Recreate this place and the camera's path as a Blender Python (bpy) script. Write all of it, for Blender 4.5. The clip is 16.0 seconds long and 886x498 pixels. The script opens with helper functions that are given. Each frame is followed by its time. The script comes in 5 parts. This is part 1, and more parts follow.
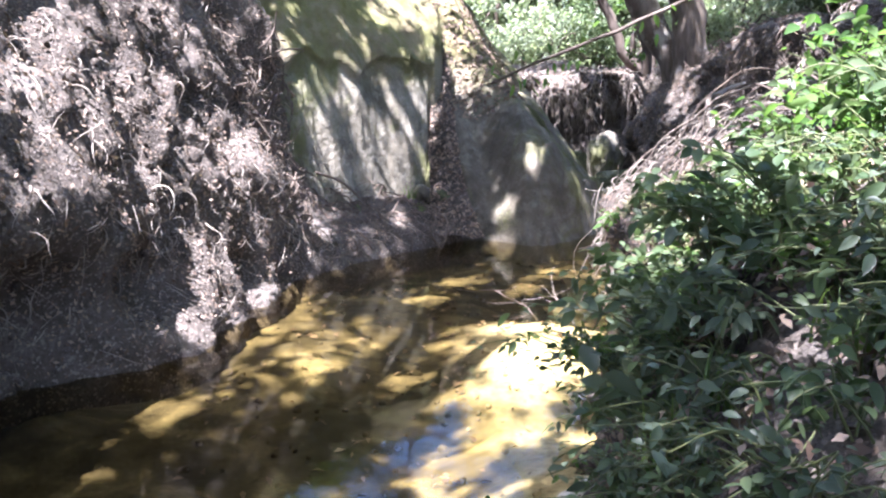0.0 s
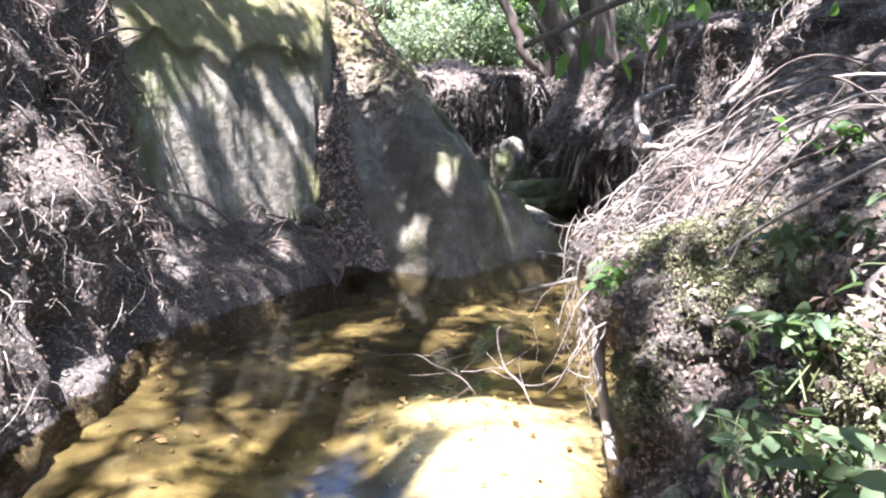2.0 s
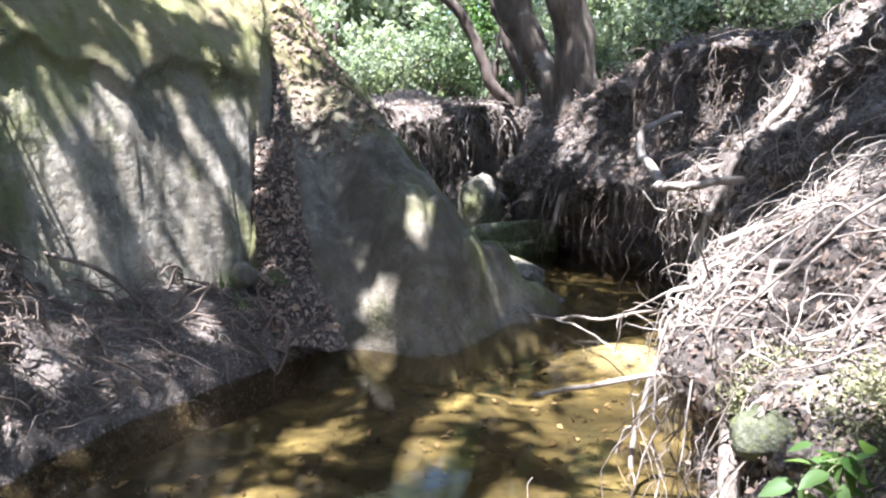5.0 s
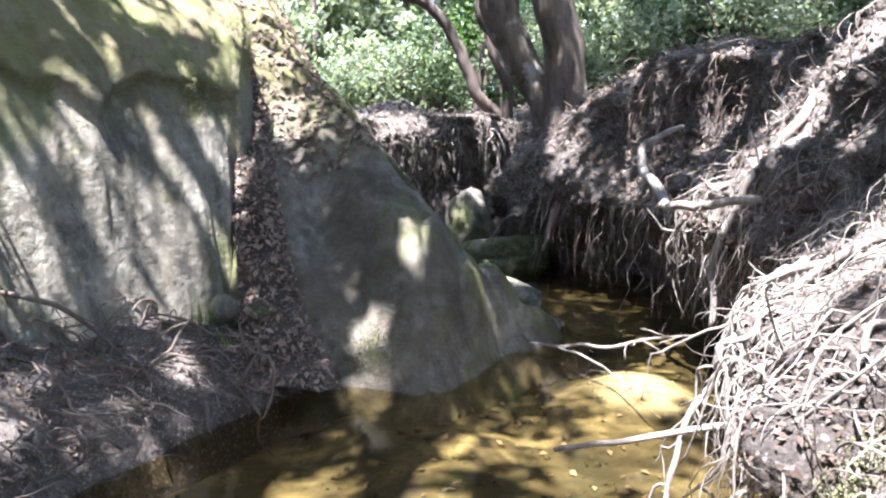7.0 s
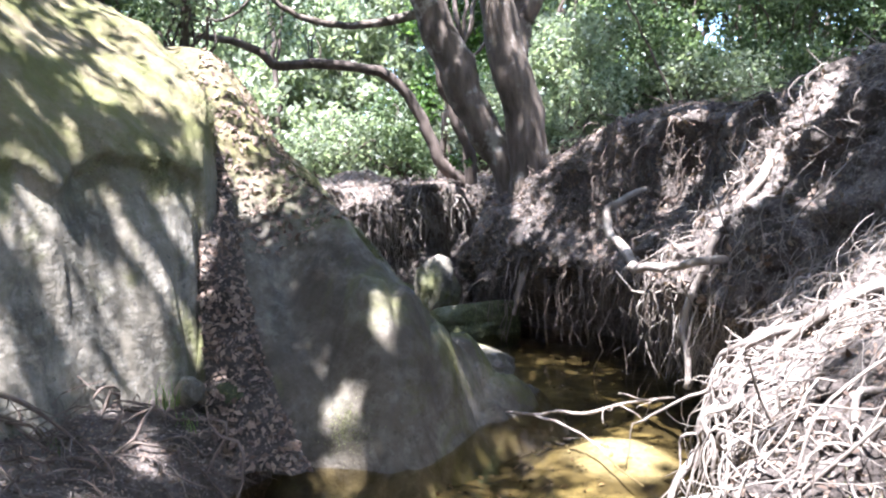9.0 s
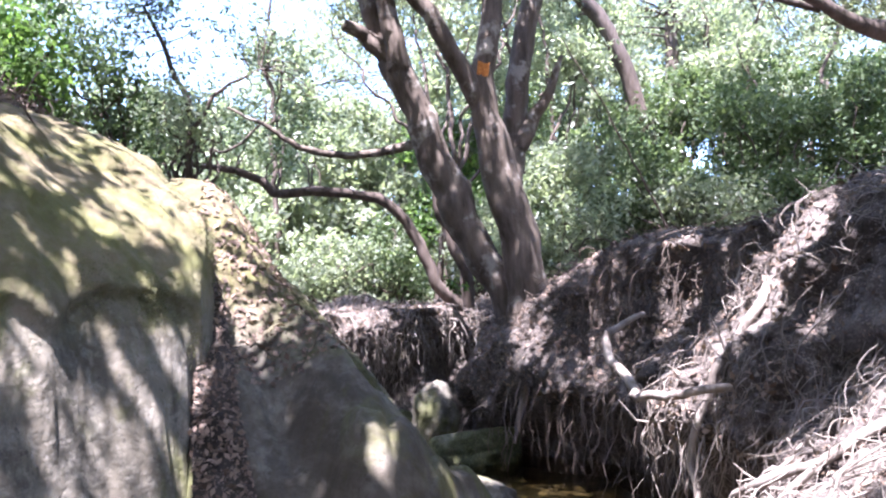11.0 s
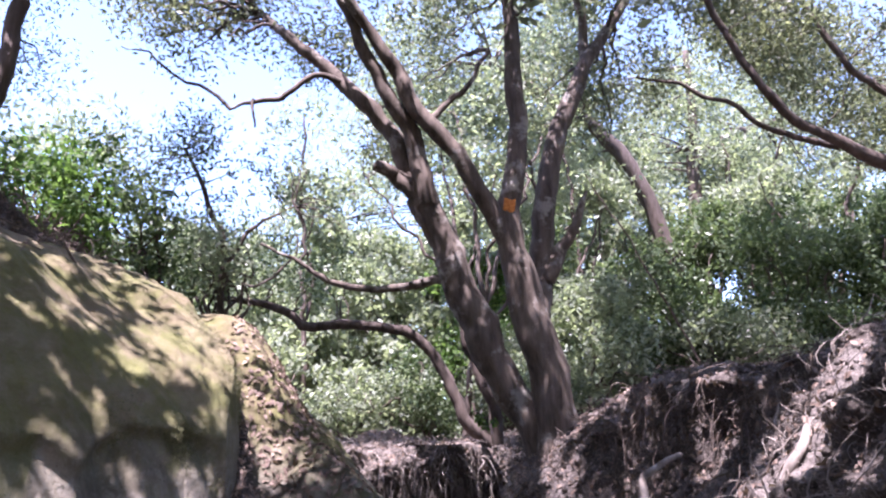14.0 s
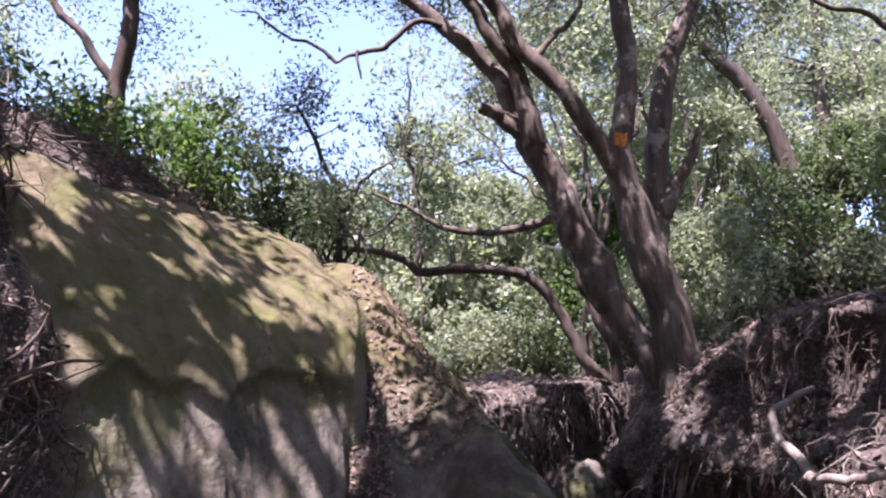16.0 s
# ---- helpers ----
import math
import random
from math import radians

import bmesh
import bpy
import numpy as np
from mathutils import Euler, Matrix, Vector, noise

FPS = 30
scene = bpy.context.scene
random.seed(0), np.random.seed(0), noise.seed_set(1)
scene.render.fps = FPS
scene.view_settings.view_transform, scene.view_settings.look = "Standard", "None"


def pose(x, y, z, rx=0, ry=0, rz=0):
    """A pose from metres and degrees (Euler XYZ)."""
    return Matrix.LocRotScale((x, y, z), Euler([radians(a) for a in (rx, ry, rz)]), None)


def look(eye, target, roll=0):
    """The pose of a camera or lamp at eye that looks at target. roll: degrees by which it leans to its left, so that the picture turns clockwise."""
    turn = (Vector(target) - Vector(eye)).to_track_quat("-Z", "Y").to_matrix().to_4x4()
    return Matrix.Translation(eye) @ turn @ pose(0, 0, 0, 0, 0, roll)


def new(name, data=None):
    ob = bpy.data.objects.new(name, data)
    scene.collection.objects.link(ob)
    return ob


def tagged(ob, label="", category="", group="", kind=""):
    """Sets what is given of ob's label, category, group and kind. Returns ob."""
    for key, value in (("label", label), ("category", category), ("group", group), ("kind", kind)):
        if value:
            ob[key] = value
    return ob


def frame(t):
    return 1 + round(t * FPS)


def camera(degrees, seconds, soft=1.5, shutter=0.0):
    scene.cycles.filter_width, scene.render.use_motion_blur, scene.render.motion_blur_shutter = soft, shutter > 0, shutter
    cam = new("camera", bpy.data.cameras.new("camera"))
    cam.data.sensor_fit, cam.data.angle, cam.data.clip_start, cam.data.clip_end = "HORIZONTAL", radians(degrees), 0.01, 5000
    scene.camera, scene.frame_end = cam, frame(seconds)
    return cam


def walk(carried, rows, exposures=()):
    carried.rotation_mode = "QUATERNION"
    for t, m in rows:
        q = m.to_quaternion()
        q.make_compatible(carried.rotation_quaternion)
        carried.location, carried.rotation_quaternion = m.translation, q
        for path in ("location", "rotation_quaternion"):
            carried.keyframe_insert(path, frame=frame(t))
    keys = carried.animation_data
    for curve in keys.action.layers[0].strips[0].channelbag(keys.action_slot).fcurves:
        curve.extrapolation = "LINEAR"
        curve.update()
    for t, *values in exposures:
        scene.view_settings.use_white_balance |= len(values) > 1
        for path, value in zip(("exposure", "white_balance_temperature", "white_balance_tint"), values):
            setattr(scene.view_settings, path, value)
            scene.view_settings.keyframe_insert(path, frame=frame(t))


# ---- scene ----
cam = camera(60.7, 16.0, soft=2.2)
PATH = [
    (0, (0.493, 0.676, 1.398), (0.348, 2.633, 1.012), 0.6),
    (0.5, (0.44, 0.986, 1.405), (0.38, 2.951, 1.039), 1.5),
    (1, (0.413, 1.386, 1.413), (0.278, 3.356, 1.092), 1.6),
    (1.5, (0.343, 1.731, 1.388), (0.403, 3.705, 1.073), 1.6),
    (2, (0.279, 2.078, 1.374), (0.444, 4.035, 1.001), 1.3),
    (2.5, (0.22, 2.408, 1.388), (0.375, 4.374, 1.057), 1.5),
    (3, (0.128, 2.685, 1.392), (0.517, 4.635, 1.182), 1.0),
    (3.5, (0.122, 2.893, 1.389), (0.708, 4.78, 1.083), 0.5),
    (4, (0.247, 3.15, 1.352), (0.627, 5.095, 1.082), 1.0),
    (4.2, (0.306, 3.262, 1.333), (0.563, 5.228, 1.074), 1.8),
    (6.3, (0.172, 3.638, 1.348), (0.558, 5.575, 1.034), 0.3),
    (6.5, (0.201, 3.723, 1.356), (0.562, 5.676, 1.12), 2.9),
    (7, (0.21, 3.839, 1.401), (0.553, 5.793, 1.144), 0.6),
    (7.5, (0.174, 3.895, 1.408), (0.627, 5.815, 1.081), -0.2),
    (8, (0.192, 3.893, 1.421), (0.642, 5.83, 1.208), -1.4),
    (8.5, (0.192, 3.887, 1.426), (0.627, 5.834, 1.286), -1.4),
    (8.7, (0.198, 3.888, 1.429), (0.63, 5.837, 1.308), -1.3),
    (11, (0.2, 3.908, 1.489), (0.645, 5.845, 1.717), -1.8),
    (11.5, (0.194, 3.901, 1.503), (0.645, 5.824, 1.818), -1.6),
    (12, (0.201, 3.896, 1.512), (0.646, 5.806, 1.901), -1.7),
    (12.5, (0.208, 3.895, 1.514), (0.645, 5.795, 1.96), -1.3),
    (13, (0.2, 3.89, 1.533), (0.628, 5.783, 2.015), -1.1),
    (13.5, (0.204, 3.884, 1.541), (0.602, 5.774, 2.06), -1.2),
    (14, (0.188, 3.884, 1.54), (0.559, 5.767, 2.104), -1.5),
    (14.5, (0.17, 3.893, 1.537), (0.482, 5.782, 2.116), -1.7),
    (15, (0.166, 3.88, 1.536), (0.372, 5.787, 2.104), -1.7),
    (15.5, (0.167, 3.863, 1.533), (0.295, 5.796, 2.031), -2.0),
    (16, (0.164, 3.869, 1.519), (0.247, 5.821, 1.949), -2.2),
]
EXPOSURES = [(0, 3.45, 5600, 20), (1.5, 3.33, 5600, 19), (4, 3.17, 5620, 14), (8.5, 3.27, 5600, 15), (11, 3.13, 5660, 26), (13.5, 2.69, 5730, 34), (15.5, 1.9, 6000, 39), (16, 2.03, 6000, 38)]
walk(cam, [(t, look(eye, target, roll)) for t, eye, target, roll in PATH], EXPOSURES)

# ---- light ----
SUN_DIR = Vector((-0.22, -0.30, 0.93)).normalized()
world = bpy.data.worlds.new("world")
scene.world = world
world.use_nodes = True
wn = world.node_tree
sky = wn.nodes.new("ShaderNodeTexSky")
sky.sky_type, sky.sun_disc = "NISHITA", False
sky.sun_elevation, sky.sun_rotation = math.asin(SUN_DIR.z), math.atan2(SUN_DIR.x, SUN_DIR.y)
wn.links.new(sky.outputs[0], wn.nodes["Background"].inputs[0])
wn.nodes["Background"].inputs[1].default_value = 0.13
sun = new("sun", bpy.data.lights.new("sun", "SUN"))
sun.data.energy, sun.data.angle, sun.data.color = 5.0, radians(0.53), (1.0, 0.95, 0.87)
sun.matrix_world = look((0, 0, 30), Vector((0, 0, 30)) - SUN_DIR)

# ---- numbers ----
RNG = np.random.default_rng(7)
LAT = RNG.random((48, 48, 48)).astype(np.float32) * 2 - 1


def vnoise(p, f, o=0.0):
    """Smooth value noise at the points p, -1 to 1."""
    q = np.asarray(p, float) * f + o * 17.31 + 400.0
    i = np.floor(q).astype(int)
    t = q - i
    t = t * t * (3 - 2 * t)
    i %= 48
    j = (i + 1) % 48
    tx, ty, tz = t[..., 0], t[..., 1], t[..., 2]
    x0, y0, z0, x1, y1, z1 = i[..., 0], i[..., 1], i[..., 2], j[..., 0], j[..., 1], j[..., 2]
    a = LAT[x0, y0, z0] * (1 - tx) + LAT[x1, y0, z0] * tx
    b = LAT[x0, y1, z0] * (1 - tx) + LAT[x1, y1, z0] * tx
    c = LAT[x0, y0, z1] * (1 - tx) + LAT[x1, y0, z1] * tx
    d = LAT[x0, y1, z1] * (1 - tx) + LAT[x1, y1, z1] * tx
    return (a * (1 - ty) + b * ty) * (1 - tz) + (c * (1 - ty) + d * ty) * tz


def fbm(p, f, octaves=4, gain=0.5, o=0.0):
    s, w = 0, 1.0
    for k in range(octaves):
        s = s + w * vnoise(p, f * 2.03 ** k, o + k)
        w *= gain
    return s


def smooth(a, b, x):
    t = np.clip((x - a) / (b - a), 0, 1)
    return t * t * (3 - 2 * t)


def softmin(a, b, k):
    h = np.clip(0.5 + 0.5 * (b - a) / k, 0, 1)
    return b * (1 - h) + a * h - k * h * (1 - h)


def blurred(t, n, axis):
    """Box-smoothed along one axis, ends kept."""
    pad = [(0, 0)] * t.ndim
    pad[axis] = (n, n)
    q = np.cumsum(np.pad(t, pad, mode="edge"), axis=axis)
    m = t.shape[axis]
    hi = np.take(q, np.arange(2 * n, 2 * n + m), axis=axis)
    lo = np.take(q, np.arange(0, m), axis=axis)
    return (hi - lo) / (2 * n)


def table(ys, zs, rows, ny, nz, y0, y1, z0, z1):
    """Stations of a bank, resampled and rounded off."""
    y, z = np.linspace(y0, y1, ny), np.linspace(z0, z1, nz)
    rows = np.array(rows, float)
    mid = np.stack([np.interp(y, ys, rows[:, k]) for k in range(len(zs))], 1)
    out = np.stack([np.interp(z, zs, mid[k]) for k in range(ny)], 0)
    for _ in range(2):
        out = blurred(blurred(out, max(2, ny // 150), 0), max(1, nz // 50), 1)
    return y, z, out


# ---- building ----
def mesh_of(name, verts, faces, mat, parent=None, label="", shade=True, sizes=None):
    """One mesh object from arrays; faces all of one size."""
    me = bpy.data.meshes.new(name)
    verts = np.asarray(verts, np.float32).reshape(-1, 3)
    faces = np.asarray(faces, np.int32)
    n, k = faces.shape
    me.vertices.add(len(verts))
    me.vertices.foreach_set("co", verts.ravel())
    me.loops.add(n * k)
    me.loops.foreach_set("vertex_index", faces.ravel())
    me.polygons.add(n)
    me.polygons.foreach_set("loop_start", np.arange(0, n * k, k, dtype=np.int32))
    me.update(calc_edges=True)
    if shade:
        me.polygons.foreach_set("use_smooth", np.ones(n, bool))
    me.materials.append(mat)
    ob = new(name, me)
    if parent:
        ob.parent = parent
    if label:
        ob["label"] = label
    return ob


def grid_faces(nu, nv, flip=False):
    a = (np.arange(nu - 1)[:, None] * nv + np.arange(nv - 1)[None, :]).ravel()
    f = np.stack([a, a + nv, a + nv + 1, a + 1], 1)
    return f[:, ::-1] if flip else f


def sheet(name, pos, mat, parent=None, flip=False, label=""):
    nu, nv, _ = pos.shape
    return mesh_of(name, pos.reshape(-1, 3), grid_faces(nu, nv, flip), mat, parent, label)


def thing(name, label, category, group="", kind="", at=(0, 0, 0)):
    ob = new(name)
    ob.empty_display_size = 0.1
    ob.location = at
    return tagged(ob, label, category, group, kind)


class Soup:
    """Gathers quads of many small shapes into one mesh."""
    def __init__(self):
        self.v, self.f, self.n = [], [], 0

    def add(self, v, f):
        self.v.append(np.asarray(v, float).reshape(-1, 3))
        self.f.append(np.asarray(f) + self.n)
        self.n += len(self.v[-1])

    def tube(self, pts, radii, sides=8, wob=0.0):
        """A tapered round branch along the points, closed at its tip."""
        p = np.asarray(pts, float)
        r = np.interp(np.linspace(0, 1, len(p)), np.linspace(0, 1, len(radii)), radii)
        d = np.gradient(p, axis=0)
        d /= np.linalg.norm(d, axis=1)[:, None] + 1e-9
        ref = np.array([0.31, 0.87, 0.17]) if abs(d[0] @ np.array([0.31, 0.87, 0.17])) < 0.85 else np.array([1.0, 0, 0])
        u = np.cross(d, ref)
        u /= np.linalg.norm(u, axis=1)[:, None] + 1e-9
        w = np.cross(d, u)
        a = np.linspace(0, 2 * math.pi, sides, endpoint=False)
        ring = p[:, None] + r[:, None, None] * (np.cos(a)[None, :, None] * u[:, None] + np.sin(a)[None, :, None] * w[:, None])
        if wob:
            ring += (ring - p[:, None]) * wob * fbm(ring, 5.0, 3)[..., None]
        n = len(p)
        i = np.arange(n - 1)[:, None] * sides
        j = np.arange(sides)[None, :]
        k = (j + 1) % sides
        f = np.stack([i + j, i + k, i + sides + k, i + sides + j], -1).reshape(-1, 4)
        tip = np.arange(sides) + (n - 1) * sides
        caps = [[tip[0], tip[m], tip[m + 1], tip[min(m + 2, sides - 1)]] for m in range(1, sides - 2, 2)]
        self.add(ring, np.concatenate([f, np.array(caps)]) if caps else f)

    def leaves(self, c, size, flat=0.0, droop=0.0, ratio=0.42, rng=None):
        """A folded four-cornered leaf at each of the points c."""
        rng = rng or RNG
        n = len(c)
        size = size * rng.uniform(0.65, 1.35, n)[:, None]
        a = rng.normal(size=(n, 3))
        a[:, 2] = a[:, 2] * (1 - flat) - droop
        a /= np.linalg.norm(a, axis=1)[:, None]
        b = rng.normal(size=(n, 3))
        b[:, 2] *= 1 - flat
        b -= a * (a * b).sum(1)[:, None]
        b /= np.linalg.norm(b, axis=1)[:, None] + 1e-9
        h = np.cross(a, b)
        base, tip = c - a * size * 0.5, c + a * size * 0.5
        m = c - a * size * 0.06 + h * size * 0.10
        v = np.stack([base, m + b * size * ratio * 0.5, tip, m - b * size * ratio * 0.5], 1)
        f = np.arange(4 * n).reshape(n, 4)
        self.add(v, f)

    def blades(self, c, size, flat=0.5, droop=0.3, ratio=0.5):
        """Rounded leaves with a folded midrib and a drooping tip, for plants close by."""
        prof = [(0.0, 0.03), (0.2, 0.75), (0.45, 1.0), (0.72, 0.72), (1.0, 0.02)]
        for p in c:
            a = RNG.normal(size=3)
            a[2] = a[2] * (1 - flat) - droop
            a /= np.linalg.norm(a)
            b = RNG.normal(size=3)
            b[2] *= 1 - flat
            b -= a * (a @ b)
            b /= np.linalg.norm(b) + 1e-9
            h = np.cross(a, b)
            h = h * np.sign(h[2] + 1e-6)
            k = size * RNG.uniform(0.6, 1.3)
            v = []
            for q, w in prof:
                m = p + a * k * q - np.array([0, 0, 0.22]) * k * q * q
                v += [m + b * k * w * ratio * 0.5 + h * k * w * 0.08, m, m - b * k * w * ratio * 0.5 + h * k * w * 0.08]
            f = []
            for j in range(4):
                o = 3 * j
                f += [[o, o + 1, o + 4, o + 3], [o + 1, o + 2, o + 5, o + 4]]
            self.add(v, f)

    def mesh(self, name, mat, parent=None, label="", shade=True):
        return mesh_of(name, np.concatenate(self.v), np.concatenate(self.f), mat, parent, label, shade)


def bent(pts, n=24, wander=0.0, seed=0):
    """A smooth line through a few points, with some wander."""
    p = np.asarray(pts, float)
    t = np.linspace(0, 1, len(p))
    q = np.linspace(0, 1, n)
    s = np.stack([np.interp(q, t, p[:, k]) for k in range(3)], 1)
    k = max(1, n // (2 * len(p)))
    if len(p) > 2:
        core = blurred(s, k, 0)
        core[0], core[-1] = s[0], s[-1]
        s = core
    if wander:
        e = np.sin(np.linspace(0, math.pi, n))[:, None] ** 0.5
        s = s + wander * e * np.stack([fbm(s + 9.7 * c + seed, 2.6, 3) for c in range(3)], 1)
    return s


# ---- materials ----
def shader(name, rough=0.9, spec=0.3):
    m = bpy.data.materials.new(name)
    m.use_nodes = True
    t = m.node_tree
    b = t.nodes["Principled BSDF"]
    b.inputs["Roughness"].default_value = rough
    b.inputs["Specular IOR Level"].default_value = spec
    return m, t, b


def node(t, kind, **inputs):
    n = t.nodes.new(kind)
    for k, v in inputs.items():
        n.inputs[k].default_value = v
    return n


def ramp(t, fac, stops):
    r = t.nodes.new("ShaderNodeValToRGB")
    e = r.color_ramp.elements
    while len(e) < len(stops):
        e.new(0.5)
    for k, (p, c) in enumerate(stops):
        e[k].position, e[k].color = p, (*c, 1)
    t.links.new(fac, r.inputs[0])
    return r.outputs[0]


def noise_of(t, co, scale, detail=5, rough=0.6, stretch=None, distort=0.0):
    if stretch:
        m = t.nodes.new("ShaderNodeMapping")
        m.inputs["Scale"].default_value = stretch
        t.links.new(co, m.inputs[0])
        co = m.outputs[0]
    n = node(t, "ShaderNodeTexNoise", Scale=scale, Detail=detail, Roughness=rough, Distortion=distort)
    t.links.new(co, n.inputs["Vector"])
    return n.outputs["Fac"]


def blend(t, fac, a, b, mode="MIX"):
    m = t.nodes.new("ShaderNodeMix")
    m.data_type, m.blend_type = "RGBA", mode
    for s, v in ((m.inputs[0], fac), (m.inputs[6], a), (m.inputs[7], b)):
        if isinstance(v, (int, float)):
            s.default_value = v
        elif isinstance(v, tuple):
            s.default_value = (*v, 1)
        else:
            t.links.new(v, s)
    return m.outputs[2]


def relief(t, b, heights):
    """Chained bumps: (height socket, strength, distance)."""
    last = None
    for h, s, d in heights:
        n = node(t, "ShaderNodeBump", Strength=s, Distance=d)
        t.links.new(h, n.inputs["Height"])
        if last:
            t.links.new(last, n.inputs["Normal"])
        last = n.outputs[0]
    t.links.new(last, b.inputs["Normal"])


def place(t):
    return t.nodes.new("ShaderNodeNewGeometry").outputs["Position"]


def earth_material(name, dark, mid, pale, bits):
    m, t, b = shader(name, 0.95, 0.15)
    co = place(t)
    big = ramp(t, noise_of(t, co, 1.7, 6, 0.65), [(0.3, dark), (0.52, mid), (0.72, pale)])
    fine = noise_of(t, co, 38, 6, 0.75)
    col = blend(t, ramp(t, fine, [(0.35, (0.35,) * 3), (0.65, (1.0,) * 3)]), dark, big)
    v = node(t, "ShaderNodeTexVoronoi", Scale=85.0, Randomness=1.0)
    t.links.new(co, v.inputs["Vector"])
    chip = ramp(t, v.outputs["Color"], [(0.74, (0.0,) * 3), (0.80, (0.7,) * 3)])
    col = blend(t, chip, col, bits)
    t.links.new(col, b.inputs["Base Color"])
    relief(t, b, [(noise_of(t, co, 9, 6, 0.7), 0.7, 0.06), (fine, 0.8, 0.02), (v.outputs["Distance"], 0.4, 0.01)])
    return m


EARTH = earth_material("dry_earth", (0.045, 0.037, 0.032), (0.13, 0.107, 0.095), (0.275, 0.24, 0.218), (0.24, 0.205, 0.18))
DUFF = earth_material("leaf_duff", (0.035, 0.028, 0.024), (0.10, 0.083, 0.073), (0.21, 0.18, 0.16), (0.24, 0.19, 0.16))


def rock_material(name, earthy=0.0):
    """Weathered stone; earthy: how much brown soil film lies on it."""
    m, t, b = shader(name, 0.88, 0.25)
    co = place(t)
    grey = ramp(t, noise_of(t, co, 1.6, 7, 0.62, distort=0.6), [(0.3, (0.078, 0.067, 0.05)), (0.48, (0.175, 0.154, 0.122)), (0.68, (0.34, 0.307, 0.25))])
    fine = noise_of(t, co, 30, 7, 0.7)
    grey = blend(t, ramp(t, fine, [(0.3, (0.7,) * 3), (0.6, (1.0,) * 3)]), (0.13, 0.115, 0.095), grey)
    stain = ramp(t, noise_of(t, co, 2.1, 7, 0.7, (1.3, 1.3, 0.45), 0.5), [(0.48, (0.0,) * 3), (0.62, (0.8,) * 3)])
    grey = blend(t, stain, grey, (0.062, 0.058, 0.05))
    grit = ramp(t, noise_of(t, co, 11, 6, 0.75, distort=0.4), [(0.40, (0.0,) * 3), (0.50, (0.0,) * 3), (0.62, (0.3,) * 3)])
    grey = blend(t, grit, grey, (0.36, 0.335, 0.29))
    pits = ramp(t, noise_of(t, co, 17, 5, 0.8), [(0.33, (0.8,) * 3), (0.42, (0.0,) * 3)])
    grey = blend(t, pits, grey, (0.05, 0.046, 0.04))
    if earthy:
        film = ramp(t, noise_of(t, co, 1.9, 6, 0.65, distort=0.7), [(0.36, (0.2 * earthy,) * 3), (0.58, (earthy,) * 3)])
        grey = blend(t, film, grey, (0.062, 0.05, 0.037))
    sep = t.nodes.new("ShaderNodeSeparateXYZ")
    t.links.new(co, sep.inputs[0])
    up = node(t, "ShaderNodeMapRange")
    up.inputs[1].default_value, up.inputs[2].default_value = 1.45, 1.95
    t.links.new(sep.outputs[2], up.inputs[0])
    patch = ramp(t, noise_of(t, co, 2.4, 6, 0.65), [(0.44, (0.0,) * 3), (0.6, (1.0,) * 3)])
    patch2 = ramp(t, noise_of(t, co, 1.1, 6, 0.7, distort=0.8), [(0.50, (0.0,) * 3), (0.62, (0.9,) * 3)])
    tan = blend(t, 0.7, grey, (0.15, 0.118, 0.06))
    col = blend(t, up.outputs[0], grey, tan)
    mossy = blend(t, noise_of(t, co, 14, 4), (0.045, 0.053, 0.014), (0.145, 0.15, 0.042))
    k = t.nodes.new("ShaderNodeMath")
    k.operation = "MULTIPLY"
    t.links.new(up.outputs[0], k.inputs[0])
    t.links.new(patch, k.inputs[1])
    k2 = t.nodes.new("ShaderNodeMath")
    k2.operation = "MAXIMUM"
    t.links.new(k.outputs[0], k2.inputs[0])
    t.links.new(patch2, k2.inputs[1])
    k3 = t.nodes.new("ShaderNodeMath")
    k3.operation, k3.inputs[1].default_value = "MULTIPLY", 0.72
    t.links.new(k2.outputs[0], k3.inputs[0])
    col = blend(t, k3.outputs[0], col, mossy)
    t.links.new(col, b.inputs["Base Color"])
    relief(t, b, [(noise_of(t, co, 5, 7, 0.6), 0.6, 0.07), (fine, 0.45, 0.012), (noise_of(t, co, 13, 6, 0.7), 0.4, 0.02)])
    return m


ROCK = rock_material("sandstone")
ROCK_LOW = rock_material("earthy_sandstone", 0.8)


MOSSY = earth_material("mossy_stone", (0.035, 0.04, 0.02), (0.10, 0.105, 0.06), (0.24, 0.235, 0.19), (0.17, 0.18, 0.08))


def bark_material(name, dark, pale, patch=None):
    m, t, b = shader(name, 0.85, 0.25)
    co = place(t)
    streak = noise_of(t, co, 9, 6, 0.65, (1, 1, 0.22))
    col = ramp(t, streak, [(0.32, dark), (0.68, pale)])
    if patch:
        col = blend(t, ramp(t, noise_of(t, co, 2.2, 5, 0.7), [(0.56, (0.0,) * 3), (0.64, (1.0,) * 3)]), col, patch)
    t.links.new(col, b.inputs["Base Color"])
    relief(t, b, [(streak, 0.8, 0.03), (noise_of(t, co, 45, 4), 0.4, 0.008)])
    return m


BARK = bark_material("oak_bark", (0.05, 0.038, 0.03), (0.165, 0.13, 0.105), (0.27, 0.245, 0.215))
BARK_DARK = bark_material("dark_bark", (0.05, 0.038, 0.03), (0.13, 0.10, 0.085))
ROOT = bark_material("root_wood", (0.11, 0.086, 0.07), (0.34, 0.295, 0.26))
ROOT_DARK = bark_material("dark_root_wood", (0.06, 0.045, 0.036), (0.2, 0.155, 0.13))
TWIG = bark_material("dead_twig", (0.13, 0.10, 0.085), (0.36, 0.31, 0.27))


